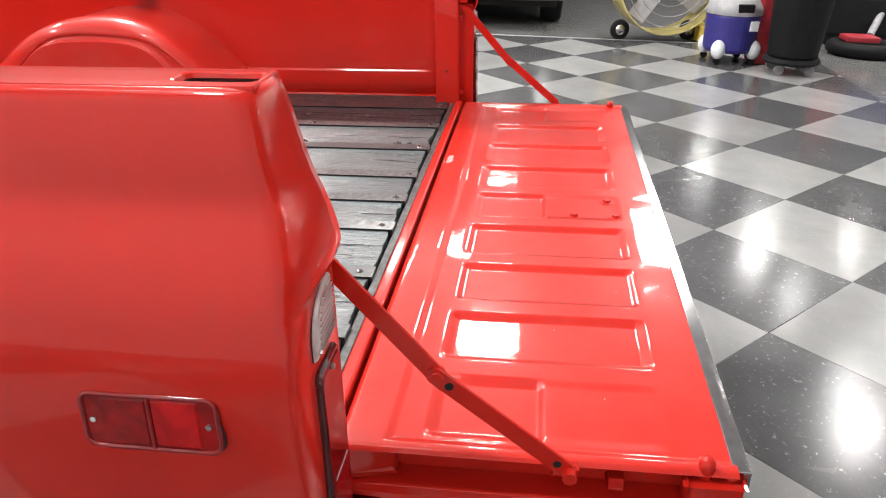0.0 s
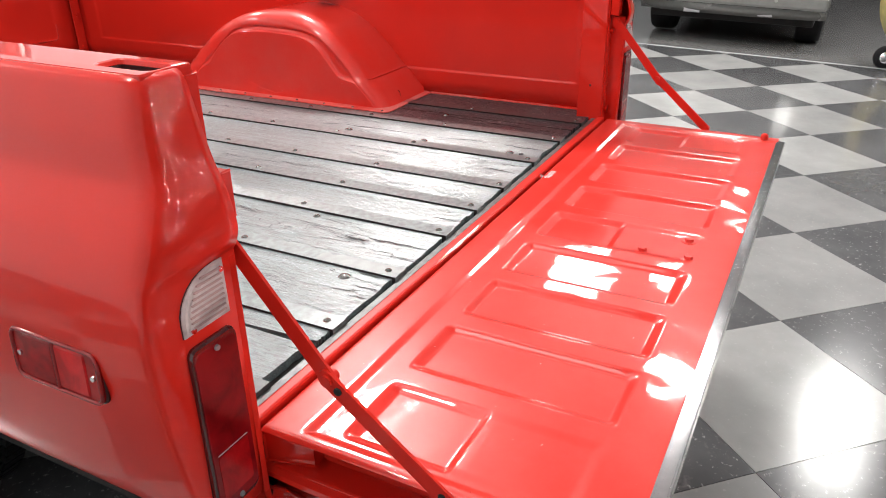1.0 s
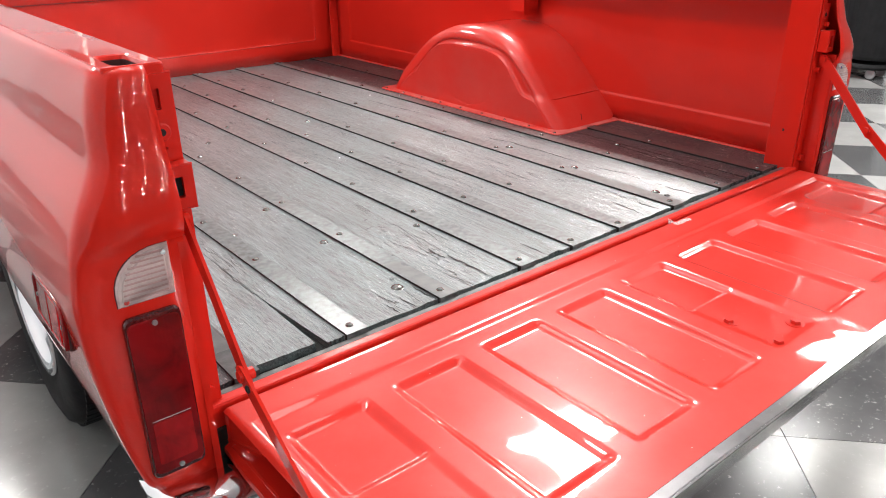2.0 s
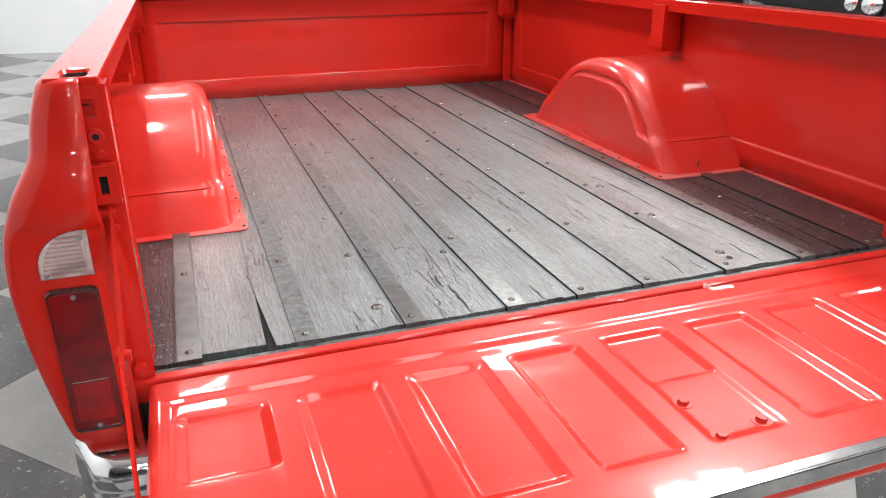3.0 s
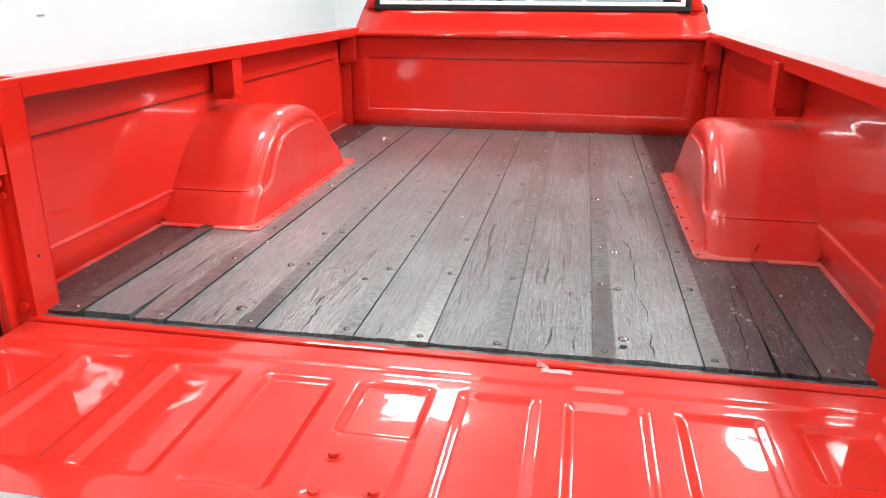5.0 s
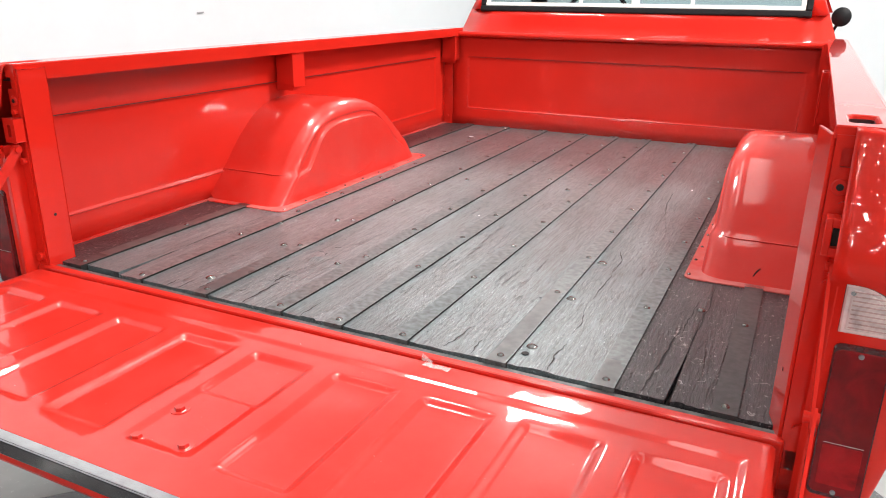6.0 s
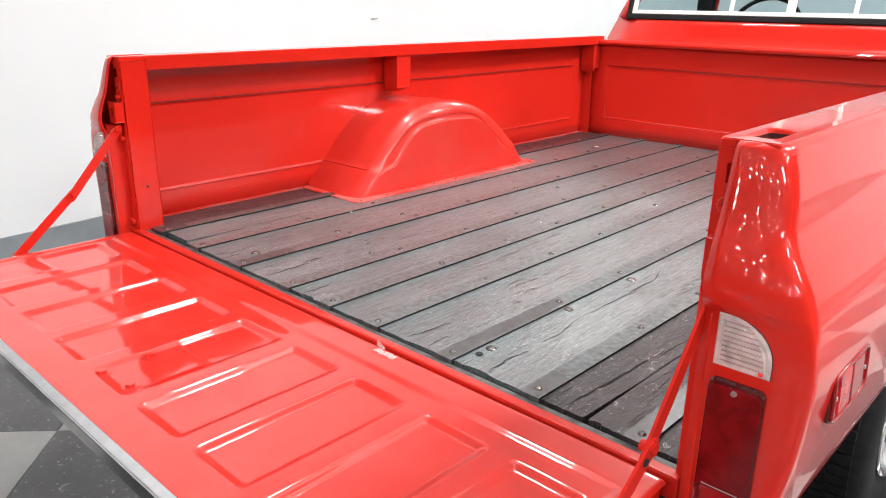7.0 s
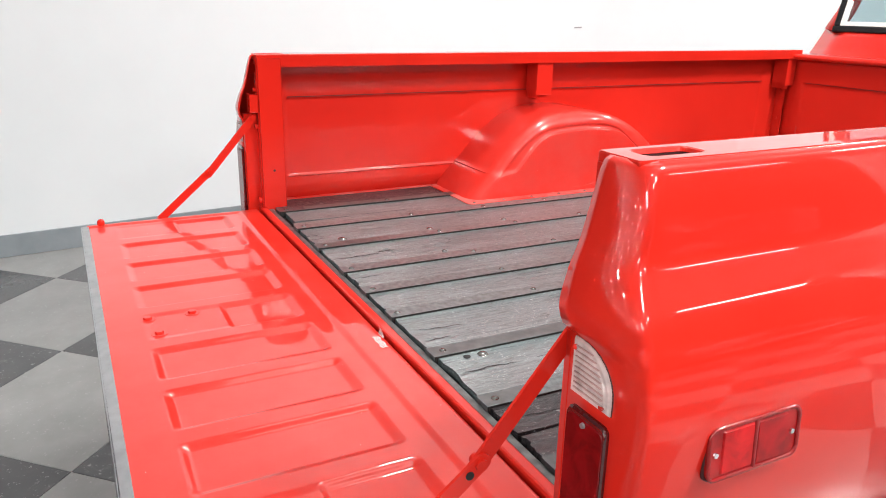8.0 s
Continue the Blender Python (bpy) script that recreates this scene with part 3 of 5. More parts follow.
def bed_side(sg):
    rows = []
    levels = [1.244, 1.2432, 1.242, 1.240, 1.2375, 1.234, 1.230, 1.226, 1.22] + [1.21 - 0.0075 * k for k in range(24)] + [1.03 - 0.02 * k for k in range(17)] + [0.69, 0.682, 0.676, 0.67, 0.662, 0.655, 0.647, 0.64, 0.635, 0.63, 0.625, 0.62]
    ys = [0.0 + 0.02 * k for k in range(4)] + [0.1 + 0.05 * k for k in range(47)] + [BED - 0.005]
    for z in levels:
        xo, yr = curve_table(OUTER, z), curve_table(REAR, z)
        row = []
        # flat with a tight corner beside the lamps, bowed all the way round above them
        w = smooth(1.02, 1.06, z)
        p, r = 6.0 - 3.3 * w, 0.026 + 0.018 * w
        for k in range(20):
            an = math.pi / 2 * k / 19
            row.append((sg * (0.862 + (xo - 0.862) * math.sin(an) ** (2 / p)), yr + r - r * math.cos(an) ** (2 / p), z))
        for y in ys:
            yy = max(y, yr + r + 0.004 + 0.002 * y)
            zz = 1.244 - (1.244 - z) * (1.244 - arch(yy)) / 0.624
            row.append((sg * curve_table(OUTER, zz), yy, zz))
        rows.append(row)
    bm = grid(rows)
    bmesh.ops.recalc_face_normals(bm, faces=bm.faces[:])
    return part("bed_side", bm, RED, truck, smooth=True)


for sg in (-1, 1):
    before = set(truck.children)
    side = bed_side(sg)
    so = side.modifiers.new("thickness", "SOLIDIFY")
    so.thickness, so.offset = 0.004, -1
    # rail with a dished stake pocket near its end
    bm = bmesh.new()
    rings = []
    cy = 0.031 if sg < 0 else 0.055
    for x0, x1, y0, y1, r, z in ((0.836, 0.9095, -0.018, BED + 0.01, 0.004, 1.226), (0.836, 0.9095, -0.018, BED + 0.01, 0.004, 1.2425), (0.8375, 0.9088, -0.0165, BED + 0.009, 0.004, 1.2448), (0.851, 0.894, cy - 0.0455, cy + 0.0455, 0.012, 1.2452),
                                 (0.8535, 0.8915, cy - 0.043, cy + 0.043, 0.010, 1.2438), (0.856, 0.889, cy - 0.040, cy + 0.040, 0.008, 1.2395)):
        rings.append([bm.verts.new((sg * x, y, z)) for x, y in rrect(x0, x1, y0, y1, r)])
    for a, b in zip(rings, rings[1:]):
        for k in range(len(a)):
            bm.faces.new((a[k], a[(k + 1) % len(a)], b[(k + 1) % len(a)], b[k]))
    bmesh.ops.recalc_face_normals(bm, faces=bm.faces[:])
    rail = part("rail", bm, RED, truck)
    # Pocket walls coloured dark in place of the shade inside.
    part("pocket_wall", grid([[(sg * x, y, z) for x, y in rrect(0.8563, 0.8887, cy - 0.0397, cy + 0.0397, 0.008)] for z in (1.239, 1.206)], True), SHADE_GASKET, rail)
    part("rail_lip", boxes((sg * 0.8365, sg * 0.850, 0.06, BED, 1.205, 1.228)), RED, truck)
    # Black pocket floor, also standing for that shade.
    part("stake_pocket", boxes((sg * 0.853, sg * 0.892, cy - 0.042, cy + 0.042, 1.2035, 1.2065)), SHADOW_BLACK, truck)
    # inner wall, with a shallow pressed panel between two creases
    rows = []
    zs = [0.75, 0.80, 0.821, 0.827, 0.829, 0.831, 0.833, 0.8355, 0.8375, 0.8395, 0.846, 0.95, 1.05, 1.089, 1.095, 1.097, 1.099, 1.101, 1.103, 1.109, 1.12, 1.135, 1.15, 1.165, 1.20, 1.229]
    yy = [0.05, 0.085, 0.092, 0.098, 0.105, 0.3, 0.6, 1.0, 1.04, 1.046, 1.052, 1.058, 1.13, 1.137, 1.144, 1.15, 1.6, 2.0, 2.34, 2.347, 2.354, 2.36, 2.42, BED]
    for z in zs:
        row = []
        for y in yy:
            top = 1 - smooth(1.101, 1.165, z)
            low = smooth(0.8295, 0.8385, z)
            x = 0.930 + 0.005 * low * top * smooth(0.088, 0.103, y) * (1 - smooth(2.342, 2.358, y)) - 0.013 * smooth(1.190, 1.226, z)
            row.append((sg * x, y, z))
        rows.append(row)
    bm = grid(rows)
    bmesh.ops.recalc_face_normals(bm, faces=bm.faces[:])
    w = part("inner_wall", bm, RED_INNER, truck, smooth=True)
    so = w.modifiers.new("thickness", "SOLIDIFY")
    so.thickness, so.offset = 0.003, 1 if sg < 0 else 1
    # Thin dark strips that colour in the shade of the upper crease.
    part("crease_line", boxes((sg * 0.9250, sg * 0.9281, 0.10, 1.05, 1.0986, 1.1010, 0.0004), (sg * 0.9250, sg * 0.9281, 1.12, 2.345, 1.0986, 1.1010, 0.0004)), SHADE_GASKET, truck)
    for y0, y1 in ((0.095, 0.735), (1.555, 2.35)):
        part("bead", tube([(sg * 0.9275, y0 + (y1 - y0) * k / 6, 0.831) for k in range(7)], 0.0030), RED_BEAD, truck, smooth=True)
    part("floor_flange", boxes((sg * 0.918, sg * 0.932, 0.06, 0.64, FZ - 0.004, FZ + 0.004, 0.001)), RED_WORN, truck)
    part("floor_flange", boxes((sg * 0.918, sg * 0.932, 1.62, BED, FZ - 0.004, FZ + 0.004, 0.001)), RED_WORN, truck)
    # hanger brackets under the rail
    for by0, by1 in ((1.040, 1.110), (2.405, 2.46)):
        bm = boxes((sg * 0.846, sg * 0.850, by0, by1, 1.085, 1.225, 0.001))
        box(bm, sg * 0.850, sg * 0.918, by0, by0 + 0.004, 1.095, 1.225)
        box(bm, sg * 0.850, sg * 0.918, by1 - 0.004, by1, 1.095, 1.225)
        box(bm, sg * 0.86, sg * 0.934, by0 + 0.015, by1 - 0.015, 1.07, 1.10)
        part("bracket", bm, RED_INNER, truck)
    # rear post
    fx = 0.862 if sg < 0 else 0.884
    bm = boxes((sg * 0.832, sg * 0.838, -0.016, 0.058, FZ - 0.02, 1.232, 0.002))
    box(bm, sg * 0.838, sg * 0.925, 0.052, 0.058, FZ - 0.01, 1.18)
    box(bm, sg * 0.838, sg * (fx + 0.006), -0.020, -0.012, 0.66, 1.188)
    box(bm, sg * 0.838, sg * (fx + 0.006), -0.020, -0.012, 1.214, 1.232)
    box(bm, sg * 0.838, sg * 0.848, -0.020, -0.012, 1.188, 1.214)
    box(bm, sg * fx, sg * (fx + 0.006), -0.062, -0.014, 0.66, 1.06, 0.002)
    out = 0.0 if sg < 0 else 0.016          # the right post is slanted outwards to fit the camera's view
    for v in bm.verts:
        if v.co.y < 0.03 and abs(v.co.x) < 0.86:
            v.co.x += out
    post = part("rear_post", bm, RED, truck)
    bm = bmesh.new()
    cyl(bm, (sg * 0.8315 + out * 0.49, 0.022, 0.875 if sg < 0 else 0.852), (sg * 0.834 + out * 0.49, 0.022, 0.875 if sg < 0 else 0.852), 0.004, seg=12)
    part("hole", bm, SHADOW_BLACK, post)
    bm = bmesh.new()
    cyl(bm, (sg * 0.853 + out, -0.0222, 1.160), (sg * 0.853 + out, -0.019, 1.160), 0.005, seg=12)
    part("hole", bm, SHADOW_BLACK, post)
    part("boss", lathe([(0.005, -0.0218), (0.010, -0.0222), (0.0125, -0.0196)], 20, "Y", (sg * 0.853 + out, 0, 1.160)), RED_INNER, post)
    part("opening", boxes((sg * 0.846 + out * 0.7, sg * (fx + 0.004), -0.011, -0.006, 1.186, 1.216)), RED_INNER, post)
    # striker: a small frame with a square eye
    s0, s1 = 0.833, 0.868
    bm = boxes((sg * s0, sg * (s0 + 0.010), -0.046, -0.020, 1.066, 1.122, 0.002), (sg * (s1 - 0.010), sg * s1, -0.046, -0.020, 1.066, 1.122, 0.002),
               (sg * (s0 + 0.009), sg * (s1 - 0.009), -0.0455, -0.020, 1.066, 1.079, 0.001), (sg * (s0 + 0.009), sg * (s1 - 0.009), -0.0455, -0.020, 1.108, 1.122, 0.001))
    part("striker", bm, RED, truck)
    # Black block behind the eye, standing for the shade inside it.
    part("striker_eye_shade", boxes((sg * 0.842, sg * 0.859, -0.034, -0.0205, 1.078, 1.109)), SHADOW_BLACK, truck)
    for bz, br in ((1.135, 0.007), (1.018, 0.008), (0.775, 0.011)):
        bm = bmesh.new()
        cyl(bm, (sg * 0.850, -0.030, bz), (sg * 0.850, -0.018, bz), br, br * 0.9, 6 if bz > 1.1 else 14)
        part("bolt", bm, RED, truck)
    # folding strap
    strap = empty("strap", truck)
    for name, a, b in (("upper_bar", (0.849, -0.036, 1.048), (0.853, -0.186, 0.874)), ("lower_bar", (0.856, -0.176, 0.886), (0.848, -0.338, 0.748))):
        a, b = Vector(a), Vector(b)
        d = (b - a).normalized()
        side_v = Vector((0, -d.z, d.y)) * 0.0115
        th = Vector((0.0022, 0, 0))
        bm = bmesh.new()
        ring = []
        for sx in (-1, 1):
            pts = []
            for k in range(9):
                an = math.pi * (k / 8 - 0.5)
                pts.append(b + d * 0.0115 * math.cos(an) + side_v * math.sin(an))
            for k in range(9):
                an = math.pi * (k / 8 - 0.5)
                pts.append(a - d * 0.0115 * math.cos(an) - side_v * math.sin(an))
            ring.append([bm.verts.new(Vector((sg * (p.x + sx * th.x), p.y, p.z))) for p in pts])
        n = len(ring[0])
        bm.faces.new(ring[0])
        bm.faces.new(ring[1][::-1])
        for k in range(n):
            bm.faces.new((ring[0][k], ring[0][(k + 1) % n], ring[1][(k + 1) % n], ring[1][k]))
        bmesh.ops.recalc_face_normals(bm, faces=bm.faces[:])
        part(name, bm, RED, strap)
    for py, pz in ((-0.1925, 0.8725), (-0.327, 0.7575)):
        bm = bmesh.new()
        cyl(bm, (sg * 0.8555 if pz > 0.8 else sg * 0.8475, py, pz), (sg * 0.8590 if pz > 0.8 else sg * 0.8510, py, pz), 0.0055, seg=12)
        part("slot", bm, SHADOW_BLACK, strap)
    for py, pz, pr in ((-0.036, 1.048, 0.008), (-0.178, 0.884, 0.008), (-0.343, 0.744, 0.009)):
        bm = bmesh.new()
        cyl(bm, (sg * 0.842, py, pz), (sg * 0.862, py, pz), pr, seg=16)
        part("rivet", bm, RED, strap)
    # lamps on the rear corner
    reverse_light = empty("reverse_light", truck)
    zt, zb2, xi, xo = 1.036, 0.966, 0.884, 0.955
    shape = [(xi, zb2), (xo, zb2), (xo, zb2 + 0.018)]
    for k in range(1, 9):
        an = math.pi / 2 * k / 8
        shape.append((xi + 0.012 + (xo - xi - 0.012) * math.cos(an), zb2 + 0.018 + (zt - zb2 - 0.018) * math.sin(an)))
    shape.append((xi, zt))

    def plate(shape, y0, y1, grow=0.0, round_to=0.0):
        cx = sum(p[0] for p in shape) / len(shape)
        cz = sum(p[1] for p in shape) / len(shape)
        bm = bmesh.new()
        rings = []
        for y, g in ((y0, grow), (y1 + 0.003, grow), (y1, grow - 0.003)):
            ring = []
            for x, z in shape:
                d = Vector((x - cx, z - cz))
                q = d + d.normalized() * g
                ring.append(bm.verts.new((sg * (cx + q.x), y, cz + q.y)))
            rings.append(ring)
        for a, b in zip(rings, rings[1:]):
            for k in range(len(a)):
                bm.faces.new((a[k], a[(k + 1) % len(a)], b[(k + 1) % len(a)], b[k]))
        bm.faces.new(rings[-1])
        bm.faces.new(rings[0][::-1])
        bmesh.ops.recalc_face_normals(bm, faces=bm.faces[:])
        return bm

    part("gasket", plate(shape, -0.050, -0.0645, 0.0018), SHADE_GASKET, reverse_light)
    part("bezel", plate(shape, -0.058, -0.0675, 0.0003), PALE_LENS, reverse_light, "pale clear lens edge")
    part("lens", plate(shape, -0.060, -0.0695, -0.0075), PALE_LENS, reverse_light, "ribbed clear plastic lens")
    for k in range(9):
        z = 0.974 + k * 0.0066
        x_end = xo - 0.006 if z < 0.99 else xi + 0.012 + (xo - xi - 0.020) * math.sqrt(max(0.05, 1 - ((z - 0.984) / 0.054) ** 2))
        part("rib", boxes((sg * (xi + 0.010), sg * (x_end - 0.002), -0.0716, -0.0692, z + 0.002, z + 0.0034, 0.0004)), CLEAR_LENS, reverse_light)
    for sx, sz in ((xi + 0.009, zt - 0.009), (xo - 0.009, zb2 + 0.008)):
        bm = bmesh.new()
        cyl(bm, (sg * sx, -0.066, sz), (sg * sx, -0.0715, sz), 0.0042, 0.0034, 12)
        part("screw", bm, CHROME, reverse_light)
    tail = empty("taillight", truck)
    rz0, rz1, rx0, rx1 = 0.700, 0.948, 0.883, 0.955

    lens_shape = rrect(rx0, rx1, rz0, rz1, 0.010)
    part("gasket", plate(lens_shape, -0.045, -0.0630, 0.0020), BLACK, tail, "dark rubber gasket")
    part("rim", plate(lens_shape, -0.045, -0.0685, 0.0012), DARK_RIM, tail, "dark red glossy lens rim")
    part("lens", plate(lens_shape, -0.058, -0.0700, -0.0050), RED_LENS, tail, "dark red plastic lens")
    part("reflector", plate(rrect(rx0 + 0.008, rx1 - 0.008, rz0 + 0.02, 0.792, 0.004), -0.066, -0.0706), RED_MID, tail)
    part("line", boxes((sg * (rx0 + 0.010), sg * (rx1 - 0.010), -0.0708, -0.0695, 0.7929, 0.7936)), PALE_LENS, tail)
    for sz in (rz1 - 0.012, rz0 + 0.012):
        bm = bmesh.new()
        cyl(bm, (sg * 0.918, -0.068, sz), (sg * 0.918, -0.0728, sz), 0.0042, 0.0034, 12)
        part("screw", bm, GREY_MET, tail)
    # side marker, wrapped on the flank
    marker = empty("side_marker", truck)
    rot = Matrix.Translation((sg * 1.0005, 0.104 if sg < 0 else 0.120, 0.912)) @ Matrix.Rotation(radians(sg * -3.5), 4, "Y")

    def marker_part(name, y0, y1, z0, z1, d0, d1, mat, r):
        bm = bmesh.new()
        ring = []
        for d, s in ((d0, 0.0), (d1 - 0.0018, 0.0), (d1, 0.0018)):
            ring.append([bm.verts.new((sg * d, a, b)) for a, b in rrect(y0 + s, y1 - s, z0 + s, z1 - s, max(0.001, r - s))])
        for a, b in zip(ring, ring[1:]):
            for k in range(len(a)):
                bm.faces.new((a[k], a[(k + 1) % len(a)], b[(k + 1) % len(a)], b[k]))
        bm.faces.new(ring[-1])
        bmesh.ops.recalc_face_normals(bm, faces=bm.faces[:])
        bm.transform(rot)
        return part(name, bm, mat, marker)

    marker_part("gasket", -0.0785, 0.0785, -0.0368, 0.0368, -0.010, 0.0012, SHADE_GASKET, 0.015)
    marker_part("base", -0.0765, 0.0765, -0.0350, 0.0350, -0.006, 0.0040, RED_BASE, 0.014)
    marker_part("lens", -0.054, -0.0025, -0.0285, 0.0285, 0.002, 0.0060, RED_GLOW, 0.003)
    marker_part("lens", 0.0025, 0.054, -0.0285, 0.0285, 0.002, 0.0060, RED_MID, 0.003)
    ring = [(sg * 0.0042, a, b) for a, b in rrect(-0.0745, 0.0745, -0.0330, 0.0330, 0.012)]
    bm = tube(ring + ring[:2], 0.0030)
    bm.transform(rot)
    part("bezel", bm, RED_RIM, marker, "glossy raised red rim", smooth=True)
    bm = tube([(sg * 0.0042, 0, b) for b in (-0.033, 0.0, 0.033)], 0.0030)
    bm.transform(rot)
    part("divider", bm, RED_RIM, marker, smooth=True)
    for my in (-0.064, 0.064):
        bm = bmesh.new()
        cyl(bm, (sg * 0.002, my, 0), (sg * 0.0062, my, 0), 0.0044, 0.0034, 12)
        bm.transform(rot)
        part("screw", bm, CHROME, marker)

    # wheel-house tub
    A = [(0.655, 0.750), (0.728, 0.828), (0.744, 0.839), (0.754, 0.847), (0.768, 0.862), (0.82, 0.920), (0.87, 0.963), (0.92, 1.000), (0.98, 1.028), (1.05, 1.043), (1.14, 1.045), (1.22, 1.040), (1.29, 1.022),
         (1.37, 0.990), (1.44, 0.945), (1.50, 0.895), (1.548, 0.851), (1.556, 0.842), (1.570, 0.832), (1.625, 0.750)]
    I = [(0.700, 0.750), (0.772, 0.826), (0.780, 0.833), (0.792, 0.841), (0.803, 0.853), (0.832, 0.886), (0.868, 0.924), (0.907, 0.957), (0.952, 0.981), (1.02, 0.992), (1.13, 0.998), (1.20, 0.997), (1.258, 0.990),
         (1.31, 0.970), (1.365, 0.927), (1.42, 0.880), (1.460, 0.848), (1.472, 0.838), (1.484, 0.828), (1.555, 0.750)]
    F = [(0.700, 0.750), (0.772, 0.826), (0.790, 0.8335), (0.840, 0.8385), (0.855, 0.850), (0.880, 0.880), (0.906, 0.910), (0.932, 0.938), (0.968, 0.962), (1.03, 0.975), (1.13, 0.977), (1.20, 0.976), (1.262, 0.972),
         (1.308, 0.960), (1.348, 0.935), (1.385, 0.900), (1.420, 0.862), (1.435, 0.838), (1.476, 0.832), (1.555, 0.750)]
    cent = (1.13, 0.75)
    skirt = [1, 1, 0.9, 0.15] + [0.0] * 12 + [0.15, 0.4, 0.9, 1]
    rows = []
    for f in (0.0, 0.5, 0.9, 0.97, 0.99, 1.0):
        rows.append([(sg * (0.645 + 0.008 * (z - 0.75) / 0.25), cent[0] + (y - cent[0]) * f, 0.75 + (z - 0.75) * f) for y, z in F])
    for k, dx in ((0.08, 0.006), (0.2, 0.010), (0.75, 0.014), (0.93, 0.0125)):
        rows.append([(sg * (0.647 + 0.004 * (zi - 0.75) / 0.25 + dx * (1 - s)), y + (yi - y) * k, z + (zi - z) * k) for (y, z), (yi, zi), s in zip(F, I, skirt)])
    for k in range(10):
        an = math.pi / 2 * k / 9
        row = []
        for (ya, za), (yi, zi), s in zip(A, I, skirt):
            x0 = 0.647 + 0.012 * (1 - s)
            row.append((sg * (x0 + (0.712 - x0) * (1 - math.cos(an))), yi + (ya - yi) * math.sin(an), zi + (za - zi) * math.sin(an)))
        rows.append(row)
    for x in (0.73, 0.82, 0.88, 0.938):
        rows.append([(sg * x, y, z) for y, z in A])
    bm = grid(rows)
    bmesh.ops.remove_doubles(bm, verts=bm.verts[:], dist=0.0004)
    bmesh.ops.recalc_face_normals(bm, faces=bm.faces[:])
    tub = part("wheel_tub", bm, RED_TUB, truck, "rounded red steel wheel-house cover", smooth=True)
    sub = tub.modifiers.new("round", "SUBSURF")
    sub.levels = sub.render_levels = 1
    bm = bmesh.new()
    rings = [[bm.verts.new((sg * x, y, z)) for x, y in rrect(0.612 + g, 0.93, 0.634 + g, 1.640 - g, 0.022)] for z, g in ((FZ + 0.0005, 0.0), (FZ + 0.0035, 0.0), (FZ + 0.0045, 0.002))]
    for a, b in zip(rings, rings[1:]):
        for k in range(len(a)):
            bm.faces.new((a[k], a[(k + 1) % len(a)], b[(k + 1) % len(a)], b[k]))
    bm.faces.new(rings[-1])
    bmesh.ops.recalc_face_normals(bm, faces=bm.faces[:])
    part("flange", bm, RED_WORN, tub, "red steel flange with worn pale edges")
    # a raised bead runs across both sloping ends
    for ya, yi, fold in ((0.742, 0.787, 1), (1.563, 1.478, -1)):
        pts = [(sg * (0.930 - 0.218 * k / 4), ya - fold * 0.0005, 0.8385) for k in range(5)]
        pts += [(sg * (0.712 - 0.052 * math.sin(math.pi / 2 * k / 6)), ya + (yi - ya) * (1 - math.cos(math.pi / 2 * k / 6)), 0.8385) for k in range(1, 7)]
        part("bead", tube(pts, 0.0019), RED_BEAD, tub, smooth=True)
    for k in range(9):
        share(bolt0, tub, Matrix.Translation((sg * 0.622, 0.66 + k * 0.118, FZ + 0.005)) @ Matrix.Diagonal((0.6, 0.6, 0.8, 1))).data = bolt0.data

    # wheel
    wheel = empty("wheel", truck)
    ground_here = DROP - 0.0175 * sg * 0.85 + 0.0325 * WHEEL_Y
    wheel.location = (0.045 if sg < 0 else 0.01, WHEEL_Y, ground_here + WHEEL_R)
    prof = [(0.215, 0.735), (0.25, 0.722), (0.32, 0.724), (0.352, 0.735), (0.366, 0.755), (0.37, 0.80), (0.37, 0.90), (0.366, 0.930), (0.352, 0.948), (0.32, 0.958), (0.25, 0.955), (0.215, 0.940)]
    part("tyre", lathe([(r, sg * h) for r, h in prof], 56, "X"), BLACK, wheel, smooth=True)
    tread = bmesh.new()
    for k in range(72):
        an = 2 * math.pi * k / 72
        for h0, h1, sk in ((0.765, 0.815, 0.0), (0.822, 0.872, 0.03), (0.879, 0.928, 0.0)):
            r = bmesh.ops.create_cube(tread, size=1)
            m = Matrix.Rotation(an + sk, 4, "X") @ Matrix.Translation((sg * (h0 + h1) / 2, 0, 0.3705)) @ Matrix.Diagonal((h1 - h0, 0.024, 0.008, 1))
            for v in r["verts"]:
                v.co = m @ v.co
    tagged(part("tread", tread, BLACK, wheel), kind="stuff")
    rim = [(0.0001, 0.915), (0.05, 0.915), (0.06, 0.905), (0.10, 0.895), (0.15, 0.905), (0.175, 0.93), (0.19, 0.935), (0.195, 0.945), (0.205, 0.955), (0.218, 0.958), (0.222, 0.95), (0.216, 0.935)]
    part("rim", lathe([(r, sg * h) for r, h in rim], 48, "X"), CHROME, wheel, "polished bright wheel", smooth=True)
    for ob in set(truck.children) - before:
        if sg > 0 and ob.name.split('.')[0] not in ('inner_wall', 'bracket', 'floor_flange', 'wheel_tub', 'wheel'):
            ob.location.x += 0.010 if ob.name.split('.')[0] == 'rear_post' else 0.036 if ob.name.split('.')[0] in ('striker', 'striker_eye_shade', 'bolt', 'strap') else 0.024

# front panel of the bed
rows = []
xs = [-0.93, -0.82, -0.806, -0.80, -0.794, -0.786, -0.4, 0, 0.4, 0.786, 0.794, 0.80, 0.806, 0.82, 0.93]
